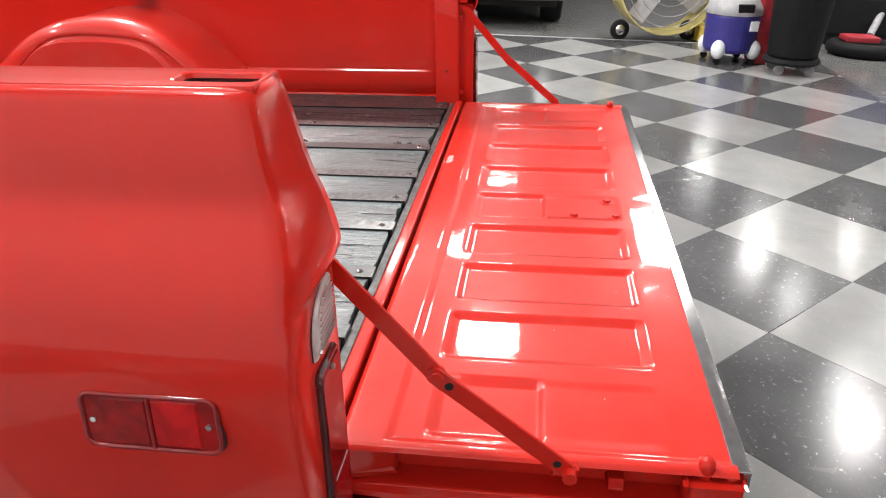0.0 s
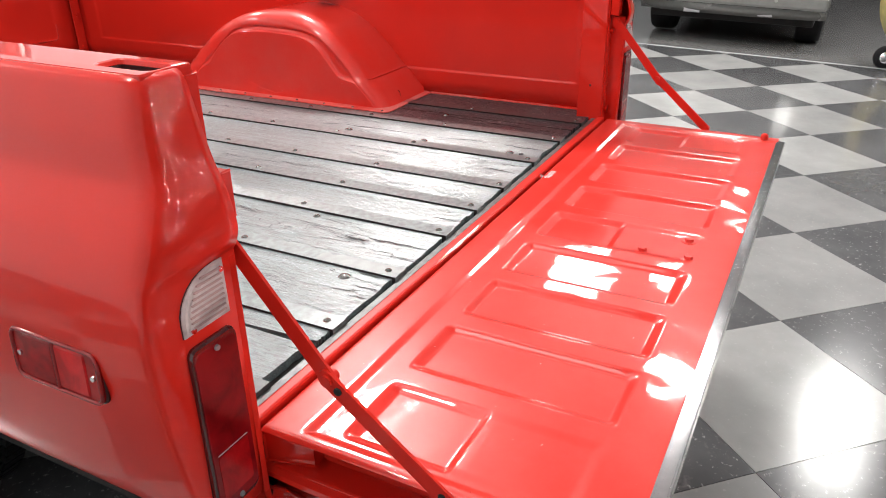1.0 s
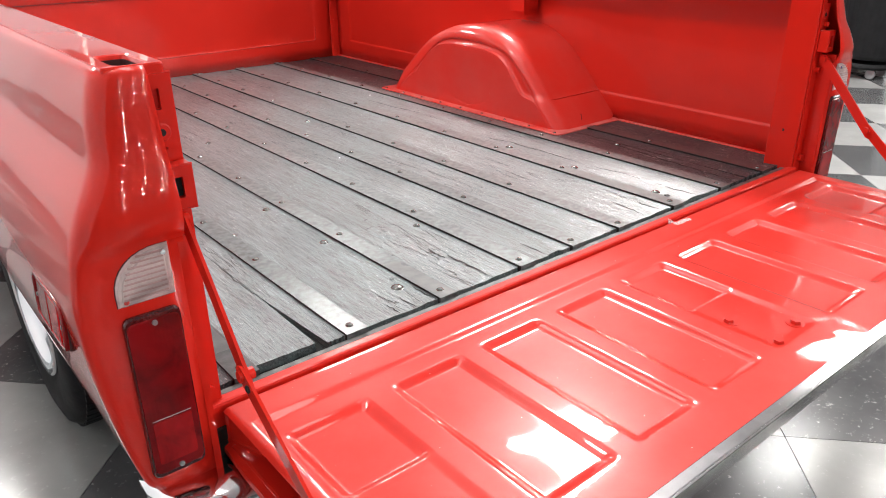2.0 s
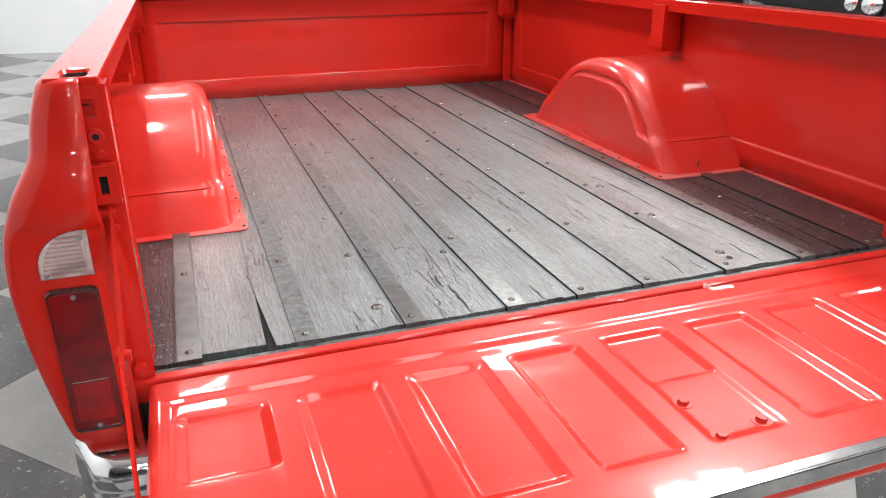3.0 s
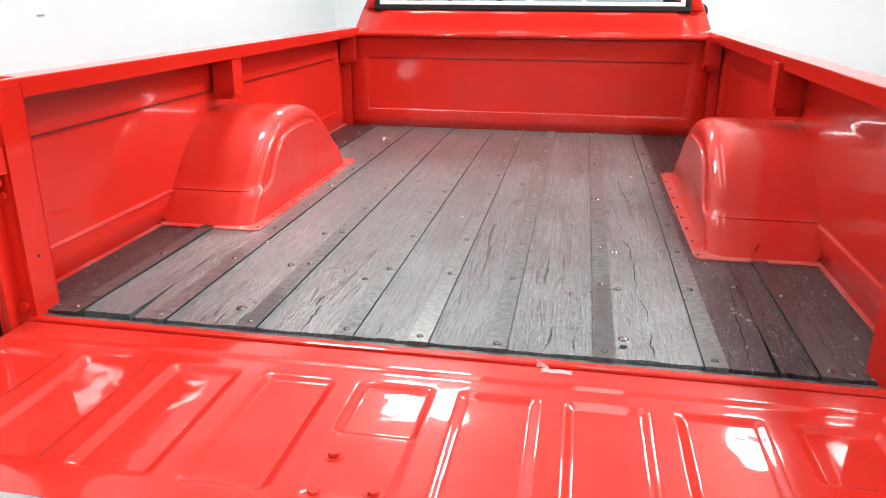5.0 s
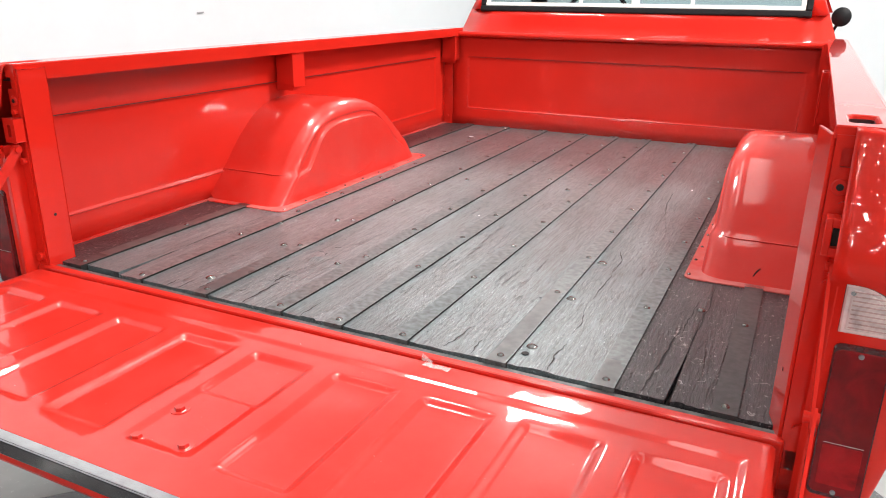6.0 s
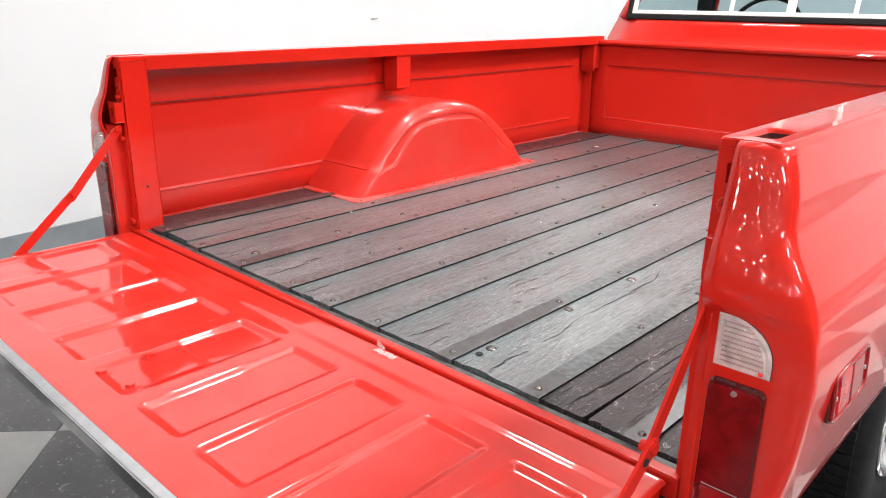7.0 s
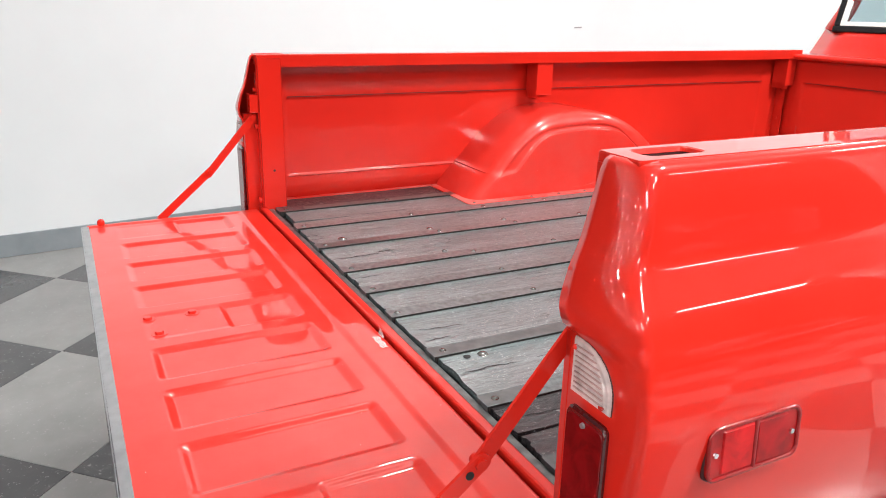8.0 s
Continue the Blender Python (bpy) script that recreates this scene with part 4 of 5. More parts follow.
for z in [0.75, 0.80, 0.826, 0.832, 0.838, 0.844, 0.85, 0.95, 1.05, 1.092, 1.096, 1.100, 1.104, 1.108, 1.165, 1.19, 1.21]:
    row = []
    for x in xs:
        k = smooth(0.826, 0.850, z) * (1 - smooth(1.094, 1.106, z)) * (1 - smooth(0.786, 0.812, abs(x)))
        row.append((x, BED - 0.002 + 0.005 * k, z))
    rows.append(row)
bm = grid(rows)
bmesh.ops.recalc_face_normals(bm, faces=bm.faces[:])
front = part("front_panel", bm, RED_INNER, truck, smooth=True)
so = front.modifiers.new("thickness", "SOLIDIFY")
so.thickness, so.offset = 0.003, 1
part("bead", tube([(-0.800, BED, 0.905)] + [(-0.797 + 0.012 * (1 - math.cos(a)), BED, 0.850 - 0.012 * math.sin(a)) for a in (0.0, 0.5, 1.0, 1.57)] + [(x, BED, 0.838) for x in (-0.6, -0.3, 0, 0.3, 0.6)] +
                  [(0.797 - 0.012 * (1 - math.cos(a)), BED, 0.850 - 0.012 * math.sin(a)) for a in (1.57, 1.0, 0.5, 0.0)] + [(0.800, BED, 0.905)], 0.0028), RED_BEAD, truck, smooth=True)
# Dark strip for the shade of the panel's top crease.
part("crease_line", boxes((-0.79, 0.79, BED - 0.0035, BED - 0.0005, 1.1000, 1.1018, 0.0004)), SHADE_GASKET, truck)
bm = bmesh.new()
cyl(bm, (-0.90, BED - 0.034, 1.216), (0.90, BED - 0.034, 1.216), 0.013, seg=20)
box(bm, -0.90, 0.90, BED - 0.034, BED + 0.10, 1.216, 1.2285, 0.002)
part("top_roll", bm, RED, truck)
for sg in (-1, 1):
    part("corner_post", boxes((sg * 0.885, sg * 0.93, BED - 0.012, BED - 0.006, FZ, 1.21, 0.002)), RED_INNER, truck)
    for z in (0.79, 0.93, 1.06):
        bm = bmesh.new()
        cyl(bm, (sg * 0.905, BED - 0.014, z), (sg * 0.905, BED - 0.020, z), 0.007, 0.006, 6)
        part("bolt", bm, RED_INNER, truck)

# -- tailgate --
gate = empty("tailgate", truck)
GX, GY0, GY1 = 0.834, -0.036, -0.552
END = {-1: 0.840, 1: 0.858}                 # the two ends of the sheet
CELLS = [k * 0.183 for k in range(-4, 5)]


def ease(a, b, v):
    """A pressed slope with round fillets at its two ends."""
    k = min(1, max(0, (v - a) / (b - a)))
    return 0.25 * k + 0.75 * k * k * (3 - 2 * k)


def gate_height(x, y):
    h = 0.0
    for k, c in enumerate(CELLS):
        if abs(x - c) < 0.075:
            kx = 1 - ease(0.053, 0.073, abs(x - c))
            ky = (1 - ease(-0.167, -0.146, y)) * ease(-0.479, -0.458, y)
            part_k = 1.0
            if k in (0, 4, 8):
                part_k = 1 - (0.62 if k == 4 else 0.8) * (1 - ease(-0.313, -0.299, y))
            h -= 0.0075 * kx * ky * part_k
    end = END[1 if x > 0 else -1]
    h += 0.004 * max(ease(-0.113, -0.097, y), ease(0.809, 0.824, abs(x)))
    h -= 0.007 * smooth(-0.046, -0.036, y) ** 2
    h -= 0.005 * smooth(end - 0.008, end, abs(x)) ** 2
    h += 0.0008 * noise.noise((x * 12, y * 16, 3.3)) * smooth(0.42, 0.50, -y) + 0.0004 * noise.noise((x * 7, y * 9, 8.1))
    return 0.747 + h


slope = [0.0745, 0.073, 0.0717, 0.070, 0.0675, 0.065, 0.063, 0.061, 0.0585, 0.056, 0.0543, 0.053, 0.0515]
gx = [-END[-1] + e for e in (0.0, 0.004, 0.008, 0.012)] + [-0.824 + 0.0019 * k for k in range(9)]
for c in CELLS:
    gx += [c - e for e in slope] + [c - 0.03, c, c + 0.03] + [c + e for e in reversed(slope)]
gx += [0.809 + 0.0019 * k for k in range(9)] + [END[1] - e for e in (0.025, 0.012, 0.008, 0.004, 0.0)]


def fine(a, b, n=12):
    return [a + (b - a) * k / n for k in range(n + 1)]


gy = [GY0, -0.0375, -0.040, -0.043, -0.047, -0.054, -0.064, -0.074, -0.082, -0.090] + fine(-0.096, -0.114, 8) + [-0.12, -0.135] + fine(-0.145, -0.168) + [-0.20, -0.25, -0.294] + fine(-0.298, -0.314, 8)
gy += [-0.33, -0.37, -0.42] + fine(-0.457, -0.480) + [-0.50, -0.52, -0.535, GY1]
bm = grid([[(x, y, gate_height(x, y)) for x in gx] for y in gy])
bmesh.ops.recalc_face_normals(bm, faces=bm.faces[:])
if sum(f.normal.z for f in bm.faces) < 0:
    bmesh.ops.reverse_faces(bm, faces=bm.faces[:])
part("inner_skin", bm, RED_GATE, gate, "glossy red pressed steel with ribs", smooth=True)
part("outer_skin", boxes((-END[-1], END[1], -0.546, -0.050, 0.680, 0.690, 0.004)), RED, gate)
part("hinge_edge", boxes((-GX, GX, -0.048, -0.0365, 0.682, 0.737, 0.005)), RED, gate)
part("top_edge", boxes((-GX, GX, -0.553, -0.538, 0.688, 0.742, 0.006)), RED, gate)
part("trim_strip", boxes((-GX + 0.004, GX - 0.004, -0.566, -0.547, 0.7445, 0.7495, 0.0015), (-GX + 0.004, GX - 0.004, -0.569, -0.5635, 0.722, 0.7485, 0.0015)), ALLOY, gate, "worn bright metal edge strip")
for sg in (-1, 1):
    ge = END[sg]
    part("side_channel", boxes((sg * (ge - 0.048), sg * (ge - 0.042), -0.548, -0.046, 0.688, 0.738)), RED_INNER, gate)
    rows = [[(sg * (ge - 0.046), y, 0.690), (sg * (ge - 0.004), y, 0.689), (sg * (ge + 0.010 * k), y, 0.683), (sg * (ge + 0.012 * k), y, 0.676)] for y, k in ((-0.04, 0.6), (-0.11, 0.9), (-0.3, 1.0), (-0.5, 0.6), (-0.548, 0.2))]
    bm = grid(rows)
    part("side_flange", thicken(bm, 0.003), RED, gate)
    bm = boxes((sg * (ge - 0.046), sg * (ge - 0.006), -0.112, -0.042, 0.692, 0.741, 0.005))
    for v in bm.verts:
        if v.co.y < -0.1:
            v.co.x -= sg * 0.020
    part("hinge_block", bm, RED, gate)
    part("end_cap", boxes((sg * (ge - 0.024), sg * (ge + 0.004), -0.556, -0.49, 0.688, 0.736, 0.006)), RED, gate)
    part("latch_lug", boxes((sg * (ge - 0.043), sg * (ge - 0.012), -0.415, -0.395, 0.702, 0.722, 0.002)), RED, gate)
    for by in (-0.37, -0.45, -0.338):
        bm = bmesh.new()
        cyl(bm, (sg * (ge - 0.043), by, 0.716), (sg * (ge - 0.030), by, 0.716), 0.009, 0.008, 14)
        part("bolt", bm, RED, gate)
    part("strap_lug", boxes((sg * (GX - 0.012), sg * (GX + 0.012), -0.352, -0.322, 0.736, 0.748, 0.003)), RED, gate)
    bm = lathe([(0.0001, 0.034), (0.006, 0.033), (0.0105, 0.028), (0.011, 0.012), (0.008, 0.008), (0.008, 0.0)], 16, at=(sg * 0.829, -0.513, 0.734))
    part("bumper_knob", bm, RED, gate, smooth=True)
for bx, by in ((-0.046, -0.372), (-0.046, -0.464), (0.038, -0.450)):
    bm = bmesh.new()
    cyl(bm, (bx, by, 0.738), (bx, by, 0.7452), 0.019, 0.016, 20)
    cyl(bm, (bx, by, 0.745), (bx, by, 0.751), 0.0095, 0.0085, 6)
    part("bolt", bm, RED_GATE, gate)

# -- rear bumper --
rows = []
for k in range(61):
    x = -0.965 + 1.93 * k / 60
    wrap = max(0.0, (abs(x) - 0.885) / 0.080)
    yb = -0.128 + 0.075 * (1 - math.sqrt(max(0.0, 1 - wrap ** 2)))
    row = []
    for dy, z in ((0.105, 0.655), (0.10, 0.664), (0.05, 0.667), (0.014, 0.664), (0.004, 0.655), (0.0, 0.64), (0.002, 0.615), (0.010, 0.606), (0.004, 0.596), (0.004, 0.56), (0.02, 0.545)):
        row.append((x, min(yb + dy, -0.012), z))
    rows.append(row)
bm = grid(rows)
bmesh.ops.recalc_face_normals(bm, faces=bm.faces[:])
bumper = part("rear_bumper", bm, CHROME, truck, "polished chrome steel rear bumper", smooth=True)
so = bumper.modifiers.new("thickness", "SOLIDIFY")
so.thickness, so.offset = 0.004, 0
part("underbody", boxes((-0.80, 0.80, 0.02, BED, 0.42, 0.69)), SHADOW_BLACK, truck)

# -- cab --
cab = empty("cab", truck)
CY = 2.56
WIDTH = ((0.55, 0.93), (1.0, 0.95), (1.24, 0.885), (1.33, 0.850), (1.41, 0.815), (1.74, 0.735), (1.83, 0.66), (1.86, 0.52))
LEAN_Y = ((0.55, 0.0), (1.20, 0.0), (1.24, 0.02), (1.34, 0.045), (1.74, 0.14), (1.83, 0.20), (1.86, 0.30))
WIN = (-0.765, 0.765, 1.345, 1.70)
rows = []
for z in (0.55, 0.9, 1.15, 1.20, 1.22, 1.24, 1.26, 1.30, 1.335):
    w, dy = lerp_table(WIDTH, z), lerp_table(LEAN_Y, z)
    row = []
    for k in range(13):
        f = -1 + k / 6
        edge = smooth(0.85, 1.0, abs(f))
        row.append((w * f, CY + dy + 0.05 * edge ** 2, z))
    rows.append(row)
bm = grid(rows)
bmesh.ops.recalc_face_normals(bm, faces=bm.faces[:])
panel = part("back_panel", bm, RED, cab, smooth=True)
so = panel.modifiers.new("thickness", "SOLIDIFY")
so.thickness, so.offset = 0.02, -1
for sg in (-1, 1):
    rows = []
    for z in (1.335, 1.41, 1.50, 1.62, 1.74):
        w, dy = lerp_table(WIDTH, z), lerp_table(LEAN_Y, z)
        inner = WIN[1] - 0.09 * smooth(1.36, 1.74, z) - 0.01
        rows.append([(sg * inner, CY + dy, z), (sg * (inner + w) / 2, CY + dy, z), (sg * (w - 0.012), CY + dy + 0.01, z), (sg * w, CY + dy + 0.04, z), (sg * w, CY + dy + 0.13, z)])
    bm = grid(rows)
    bmesh.ops.recalc_face_normals(bm, faces=bm.faces[:])
    pil = part("rear_pillar", bm, RED, cab, smooth=True)
    so = pil.modifiers.new("thickness", "SOLIDIFY")
    so.thickness, so.offset = 0.02, 0
    rows = []
    for z in (0.55, 0.9, 1.1, 1.2, 1.28, 1.335):
        w, dy = lerp_table(WIDTH, z), lerp_table(LEAN_Y, z)
        rows.append([(sg * w, CY + dy + 0.05 + y, z) for y in (0, 0.3, 0.7, 1.15)])
    bm = grid(rows)
    bmesh.ops.recalc_face_normals(bm, faces=bm.faces[:])
    door = part("door", bm, RED, cab, smooth=True)
    so = door.modifiers.new("thickness", "SOLIDIFY")
    so.thickness, so.offset = 0.03, -1
    rows = [[(sg * (0.86 - 0.2 * t) + dx, CY + 1.2 - 0.35 * t + dy, 1.33 + 0.42 * t) for dx, dy in ((-0.02, -0.02), (0.02, -0.02), (0.02, 0.02), (-0.02, 0.02))] for t in (0, 0.5, 1)]
    part("windscreen_pillar", grid(rows, True), RED, cab)
rows = []
for k in range(9):
    f = k / 8
    y = CY + 0.14 + 0.86 * f
    z = 1.74 + 0.10 * math.sin(math.pi * (0.12 + 0.76 * f))
    rows.append([(0.735 * math.sin(a) if abs(a) < 1.58 else 0, y, z - 0.10 * (1 - math.cos(a)) ** 2) for a in [radians(-90 + 15 * j) for j in range(13)]])
bm = grid(rows)
bmesh.ops.recalc_face_normals(bm, faces=bm.faces[:])
roof = part("roof", bm, RED, cab, smooth=True)
so = roof.modifiers.new("thickness", "SOLIDIFY")
so.thickness = 0.02
part("dashboard", boxes((-0.82, 0.82, CY + 0.98, CY + 1.18, 0.95, 1.24, 0.03)), BLACK_PL, cab)
part("bench_seat", boxes((-0.68, 0.68, CY + 0.12, CY + 0.26, 0.75, 1.20, 0.04), (-0.68, 0.68, CY + 0.2, CY + 0.68, 0.70, 0.88, 0.04)), BLACK_PL, cab)
rows = []
for k in range(40):
    a = 2 * math.pi * k / 40
    c = Vector((-0.38 + 0.19 * math.cos(a), CY + 0.80 + 0.08 * math.sin(a), 1.27 + 0.17 * math.sin(a)))
    o = Vector((math.cos(a), 0.4 * math.sin(a), 0.9 * math.sin(a)))
    rows.append([c + o * 0.012 * math.cos(b) + Vector((0, 0.9, -0.4)) * 0.012 * math.sin(b) for b in [2 * math.pi * j / 8 for j in range(8)]])
rows.append(rows[0])
part("steering_wheel", grid(rows, True), BLACK_PL, cab, smooth=True)

# rear window: rubber seal, pale frame, dividers and glass, all leaning with the cab
rear_window = empty("rear_window", cab)
TILT_W = Matrix.Translation((0, CY + 0.040, 1.335)) @ Matrix.Rotation(radians(-13.0), 4, "X")


def win_part(name, mat, *specs):
    bm = boxes(*specs)
    bm.transform(TILT_W)
    return part(name, bm, mat, rear_window)


win_part("rubber_seal", BLACK, (-0.785, 0.785, -0.022, 0.01, -0.012, 0.016, 0.006), (-0.785, -0.758, -0.018, 0.01, 0.016, 0.40, 0.006), (0.758, 0.785, -0.018, 0.01, 0.016, 0.40, 0.006), (-0.785, 0.785, -0.018, 0.01, 0.40, 0.42, 0.006))
win_part("frame", WHITE_TRIM, (-0.757, 0.757, -0.014, 0.01, 0.017, 0.036, 0.002), (-0.757, -0.738, -0.014, 0.01, 0.036, 0.40, 0.002), (0.738, 0.757, -0.014, 0.01, 0.036, 0.40, 0.002))
for x, w in ((-0.255, 0.008), (0.012, 0.018), (0.275, 0.008)):
    win_part("divider", WHITE_TRIM, (x - w, x + w, -0.010, 0.008, 0.037, 0.40, 0.002))
for a, b in ((-0.737, -0.264), (-0.246, -0.008), (0.031, 0.266), (0.284, 0.737)):
    g = win_part("pane", GLASS, (a, b, 0.0, 0.004, 0.037, 0.40))
    g.visible_shadow = False
for sg in (-1, 1):
    part("inner_trim", boxes((sg * 0.735, sg * 0.80, CY + 0.88, CY + 0.93, 1.22, 1.72, 0.012)), BLACK_PL, cab)
# door mirror
mirror = empty("door_mirror", cab)
bm = lathe([(0.0001, 0.03), (0.03, 0.028), (0.05, 0.015), (0.054, 0.0), (0.05, -0.006), (0.0001, -0.006)], 28, "Y")
bm.transform(Matrix.Translation((0.915, 3.25, 1.318)) @ Matrix.Diagonal((0.85, 1, 0.88, 1)))
part("housing", bm, BLACK_PL, mirror, smooth=True)
bm = bmesh.new()
cyl(bm, (0.875, 3.3, 1.22), (0.915, 3.27, 1.31), 0.008)
part("arm", bm, BLACK_PL, mirror)

# front end, ahead of the cab
rows = []
for k in range(9):
    x = -0.72 + 0.18 * k
    crown = 0.05 * (1 - (x / 0.72) ** 2)
    rows.append([(x, CY + y, z + crown * c) for y, z, c in ((1.17, 1.13, 0.6), (1.5, 1.12, 1.0), (2.1, 1.09, 1.0), (2.42, 1.06, 0.9), (2.50, 1.02, 0.6), (2.51, 0.98, 0.2))])
part("hood", thicken(grid(rows), 0.02), RED, truck, smooth=True)
for sg in (-1, 1):
    part("front_fender", boxes((sg * 0.70, sg * 0.95, CY + 1.17, CY + 2.52, 0.82, 1.10, 0.05), (sg * 0.90, sg * 0.95, CY + 1.17, CY + 1.50, 0.50, 0.84, 0.015), (sg * 0.90, sg * 0.95, CY + 2.30, CY + 2.52, 0.50, 0.84, 0.015)), RED, truck)
    front_wheel = empty("wheel", truck)
    fy = CY + 1.90
    front_wheel.location = (0, fy, DROP - 0.0175 * sg * 0.85 + 0.0325 * fy + WHEEL_R)
    part("tyre", lathe([(r, sg * h) for r, h in prof], 48, "X"), BLACK, front_wheel, smooth=True)
    part("rim", lathe([(r, sg * h) for r, h in rim], 40, "X"), CHROME, front_wheel, "polished bright wheel", smooth=True)
    part("headlamp", lathe([(0.0001, 0.02), (0.06, 0.015), (0.085, 0.0), (0.09, -0.04)], 24, "Y", (sg * 0.68, CY + 2.535, 0.90)), CHROME, truck, smooth=True)
part("grille", boxes((-0.88, 0.88, CY + 2.46, CY + 2.53, 0.78, 1.00, 0.02)), ALLOY, truck)
part("front_bumper", boxes((-0.94, 0.94, CY + 2.54, CY + 2.64, 0.58, 0.72, 0.03)), CHROME, truck)
part("front_apron", boxes((-0.88, 0.88, CY + 2.44, CY + 2.52, 0.55, 0.79, 0.02)), RED, truck)

# torn strip of clear tape on the tailgate edge
tape = empty("tape_scrap", gate)
TAPE, _n, _l, _b = material("clear_tape")
setp(_b, Base_Color=(0.9, 0.85, 0.84, 1), Roughness=0.25, Alpha=0.25)
rows = [[(0.250 + 0.055 * i / 6, -0.050 - 0.014 * j / 2 + 0.002 * math.sin(i * 2.1), 0.7525 + 0.0016 * abs(math.sin(i * 1.7 + j))) for i in range(7)] for j in range(3)]
part("strip", thicken(grid(rows), 0.0006), TAPE, tape, "torn pale tape")
rows = [[(0.240 + 0.022 * i / 3, -0.046 + 0.004 * j, 0.753 + 0.014 * j * (1 - i / 3.2)) for i in range(4)] for j in range(2)]
part("tab", thicken(grid(rows), 0.0006), TAPE, tape)

# ---- things in the hall ----


def place(ob, x, y, z=0.0, turn=0.0):
    ob.matrix_basis = pose(x, y, z, 0, 0, turn)
    return ob


# drum fan on wheels
fan = tagged(empty("drum_fan"), "large dusty yellow drum fan standing on two wheels", "fan")
part("drum", thicken(lathe([(0.52, -0.2), (0.53, -0.19), (0.52, 0.0), (0.53, 0.19), (0.52, 0.2)], 48, "X", (0, 0, 0.6)), 0.006), FAN_YELLOW, fan, smooth=True)
for k in range(4):
    a = radians(35 + 90 * k)
    bm = boxes((-0.03, 0.03, 0.05, 0.48, -0.09, 0.09, 0.01))
    bm.transform(Matrix.Translation((0, 0, 0.6)) @ Matrix.Rotation(a, 4, "X") @ Matrix.Rotation(radians(25), 4, "Y"))
    part("blade", bm, GREY_PL, fan)
bm = bmesh.new()
cyl(bm, (-0.12, 0, 0.6), (0.12, 0, 0.6), 0.1, seg=24)
part("hub", bm, GREY_MET, fan)
for r in (0.14, 0.24, 0.34, 0.44):
    part("guard_ring", lathe([(r, -0.205), (r + 0.004, -0.209), (r + 0.008, -0.205), (r + 0.004, -0.201), (r, -0.205)], 40, "X", (0, 0, 0.6)), GREY_MET, fan)
for sy in (0.42, -0.30):
    w = part("wheel", lathe([(0.05, -0.03), (0.09, -0.03), (0.10, 0), (0.09, 0.03), (0.05, 0.03)], 28, "X", (0.0, sy, 0.1)), BLACK, fan, smooth=True)
    part("hub_cap", lathe([(0.0001, -0.034), (0.05, -0.032), (0.055, 0), (0.05, 0.032), (0.0001, 0.034)], 24, "X", (0.0, sy, 0.1)), CHROME, w, smooth=True)
part("foot", boxes((-0.15, 0.15, -0.52, -0.36, 0, 0.16, 0.02)), YELLOW, fan)
place(fan, 6.45, -1.48, 0, 12)

# wet vacuum
vac = tagged(empty("shop_vacuum"), "blue and grey shop vacuum on casters", "vacuum")
part("tank", lathe([(0.0001, 0.1), (0.21, 0.1), (0.225, 0.13), (0.235, 0.40), (0.23, 0.42), (0.0001, 0.42)], 36), BLUE, vac, "blue plastic tank", smooth=False)
part("motor_head", lathe([(0.24, 0.42), (0.245, 0.45), (0.23, 0.50), (0.18, 0.57), (0.13, 0.62), (0.0001, 0.63)], 36), GREY_PL, vac, smooth=True)
part("handle", boxes((-0.13, 0.13, -0.02, 0.02, 0.66, 0.69, 0.01), (-0.13, -0.10, -0.02, 0.02, 0.58, 0.66, 0.006), (0.10, 0.13, -0.02, 0.02, 0.58, 0.66, 0.006)), GREY_PL, vac)
part("switch_panel", boxes((-0.245, -0.20, -0.07, 0.07, 0.45, 0.52, 0.01)), BLACK_PL, vac)
part("sticker", boxes((-0.2385, -0.20, -0.13, -0.06, 0.30, 0.38)), WALL, vac)
for k in range(4):
    a = radians(45 + 90 * k)
    bm = bmesh.new()
    bmesh.ops.create_uvsphere(bm, u_segments=16, v_segments=10, radius=0.07)
    bm.transform(Matrix.Translation((0.22 * math.cos(a), 0.22 * math.sin(a), 0.13)) @ Matrix.Diagonal((0.9, 0.9, 1.2, 1)))
    foot = part("caster_cover", bm, WALL, vac, smooth=True)
    part("caster", lathe([(0.0001, -0.015), (0.03, -0.015), (0.03, 0.015), (0.0001, 0.015)], 16, "X", (0.22 * math.cos(a), 0.22 * math.sin(a), 0.03)), BLACK, foot)
place(vac, 5.45, -1.95, 0, 10)

# bins on wheeled dollies


def wheeled_bin(x, y, turn, label, s=1.0):
    b = tagged(empty("trash_bin"), label, "bin")
    prof = [(0.0001, 0.14), (0.19, 0.14), (0.2, 0.16), (0.245, 0.78), (0.265, 0.79), (0.265, 0.82), (0.235, 0.82), (0.19, 0.2), (0.0001, 0.19)]
    part("barrel", lathe([(r * s, h * s) for r, h in prof], 32), BLACK_PL, b, smooth=False)
    dolly = part("dolly", lathe([(0.0001, 0.09), (0.22, 0.09), (0.23, 0.11), (0.22, 0.138), (0.0001, 0.138)], 28), BLACK_PL, b)
    for k in range(4):
        a = radians(45 + 90 * k)
        part("caster", lathe([(0.0001, -0.014), (0.04, -0.014), (0.045, 0), (0.04, 0.014), (0.0001, 0.014)], 18, "X", (0.17 * math.cos(a), 0.17 * math.sin(a), 0.045)), GREY_MET, dolly)
    part("handle", boxes((-0.27 * s, -0.245 * s, -0.06, 0.06, 0.66 * s, 0.70 * s, 0.006), (0.245 * s, 0.27 * s, -0.06, 0.06, 0.66 * s, 0.70 * s, 0.006)), BLACK_PL, b)
    return place(b, x, y, 0, turn)


wheeled_bin(5.05, -2.38, 0, "black plastic bin on a wheeled dolly beside the vacuum")
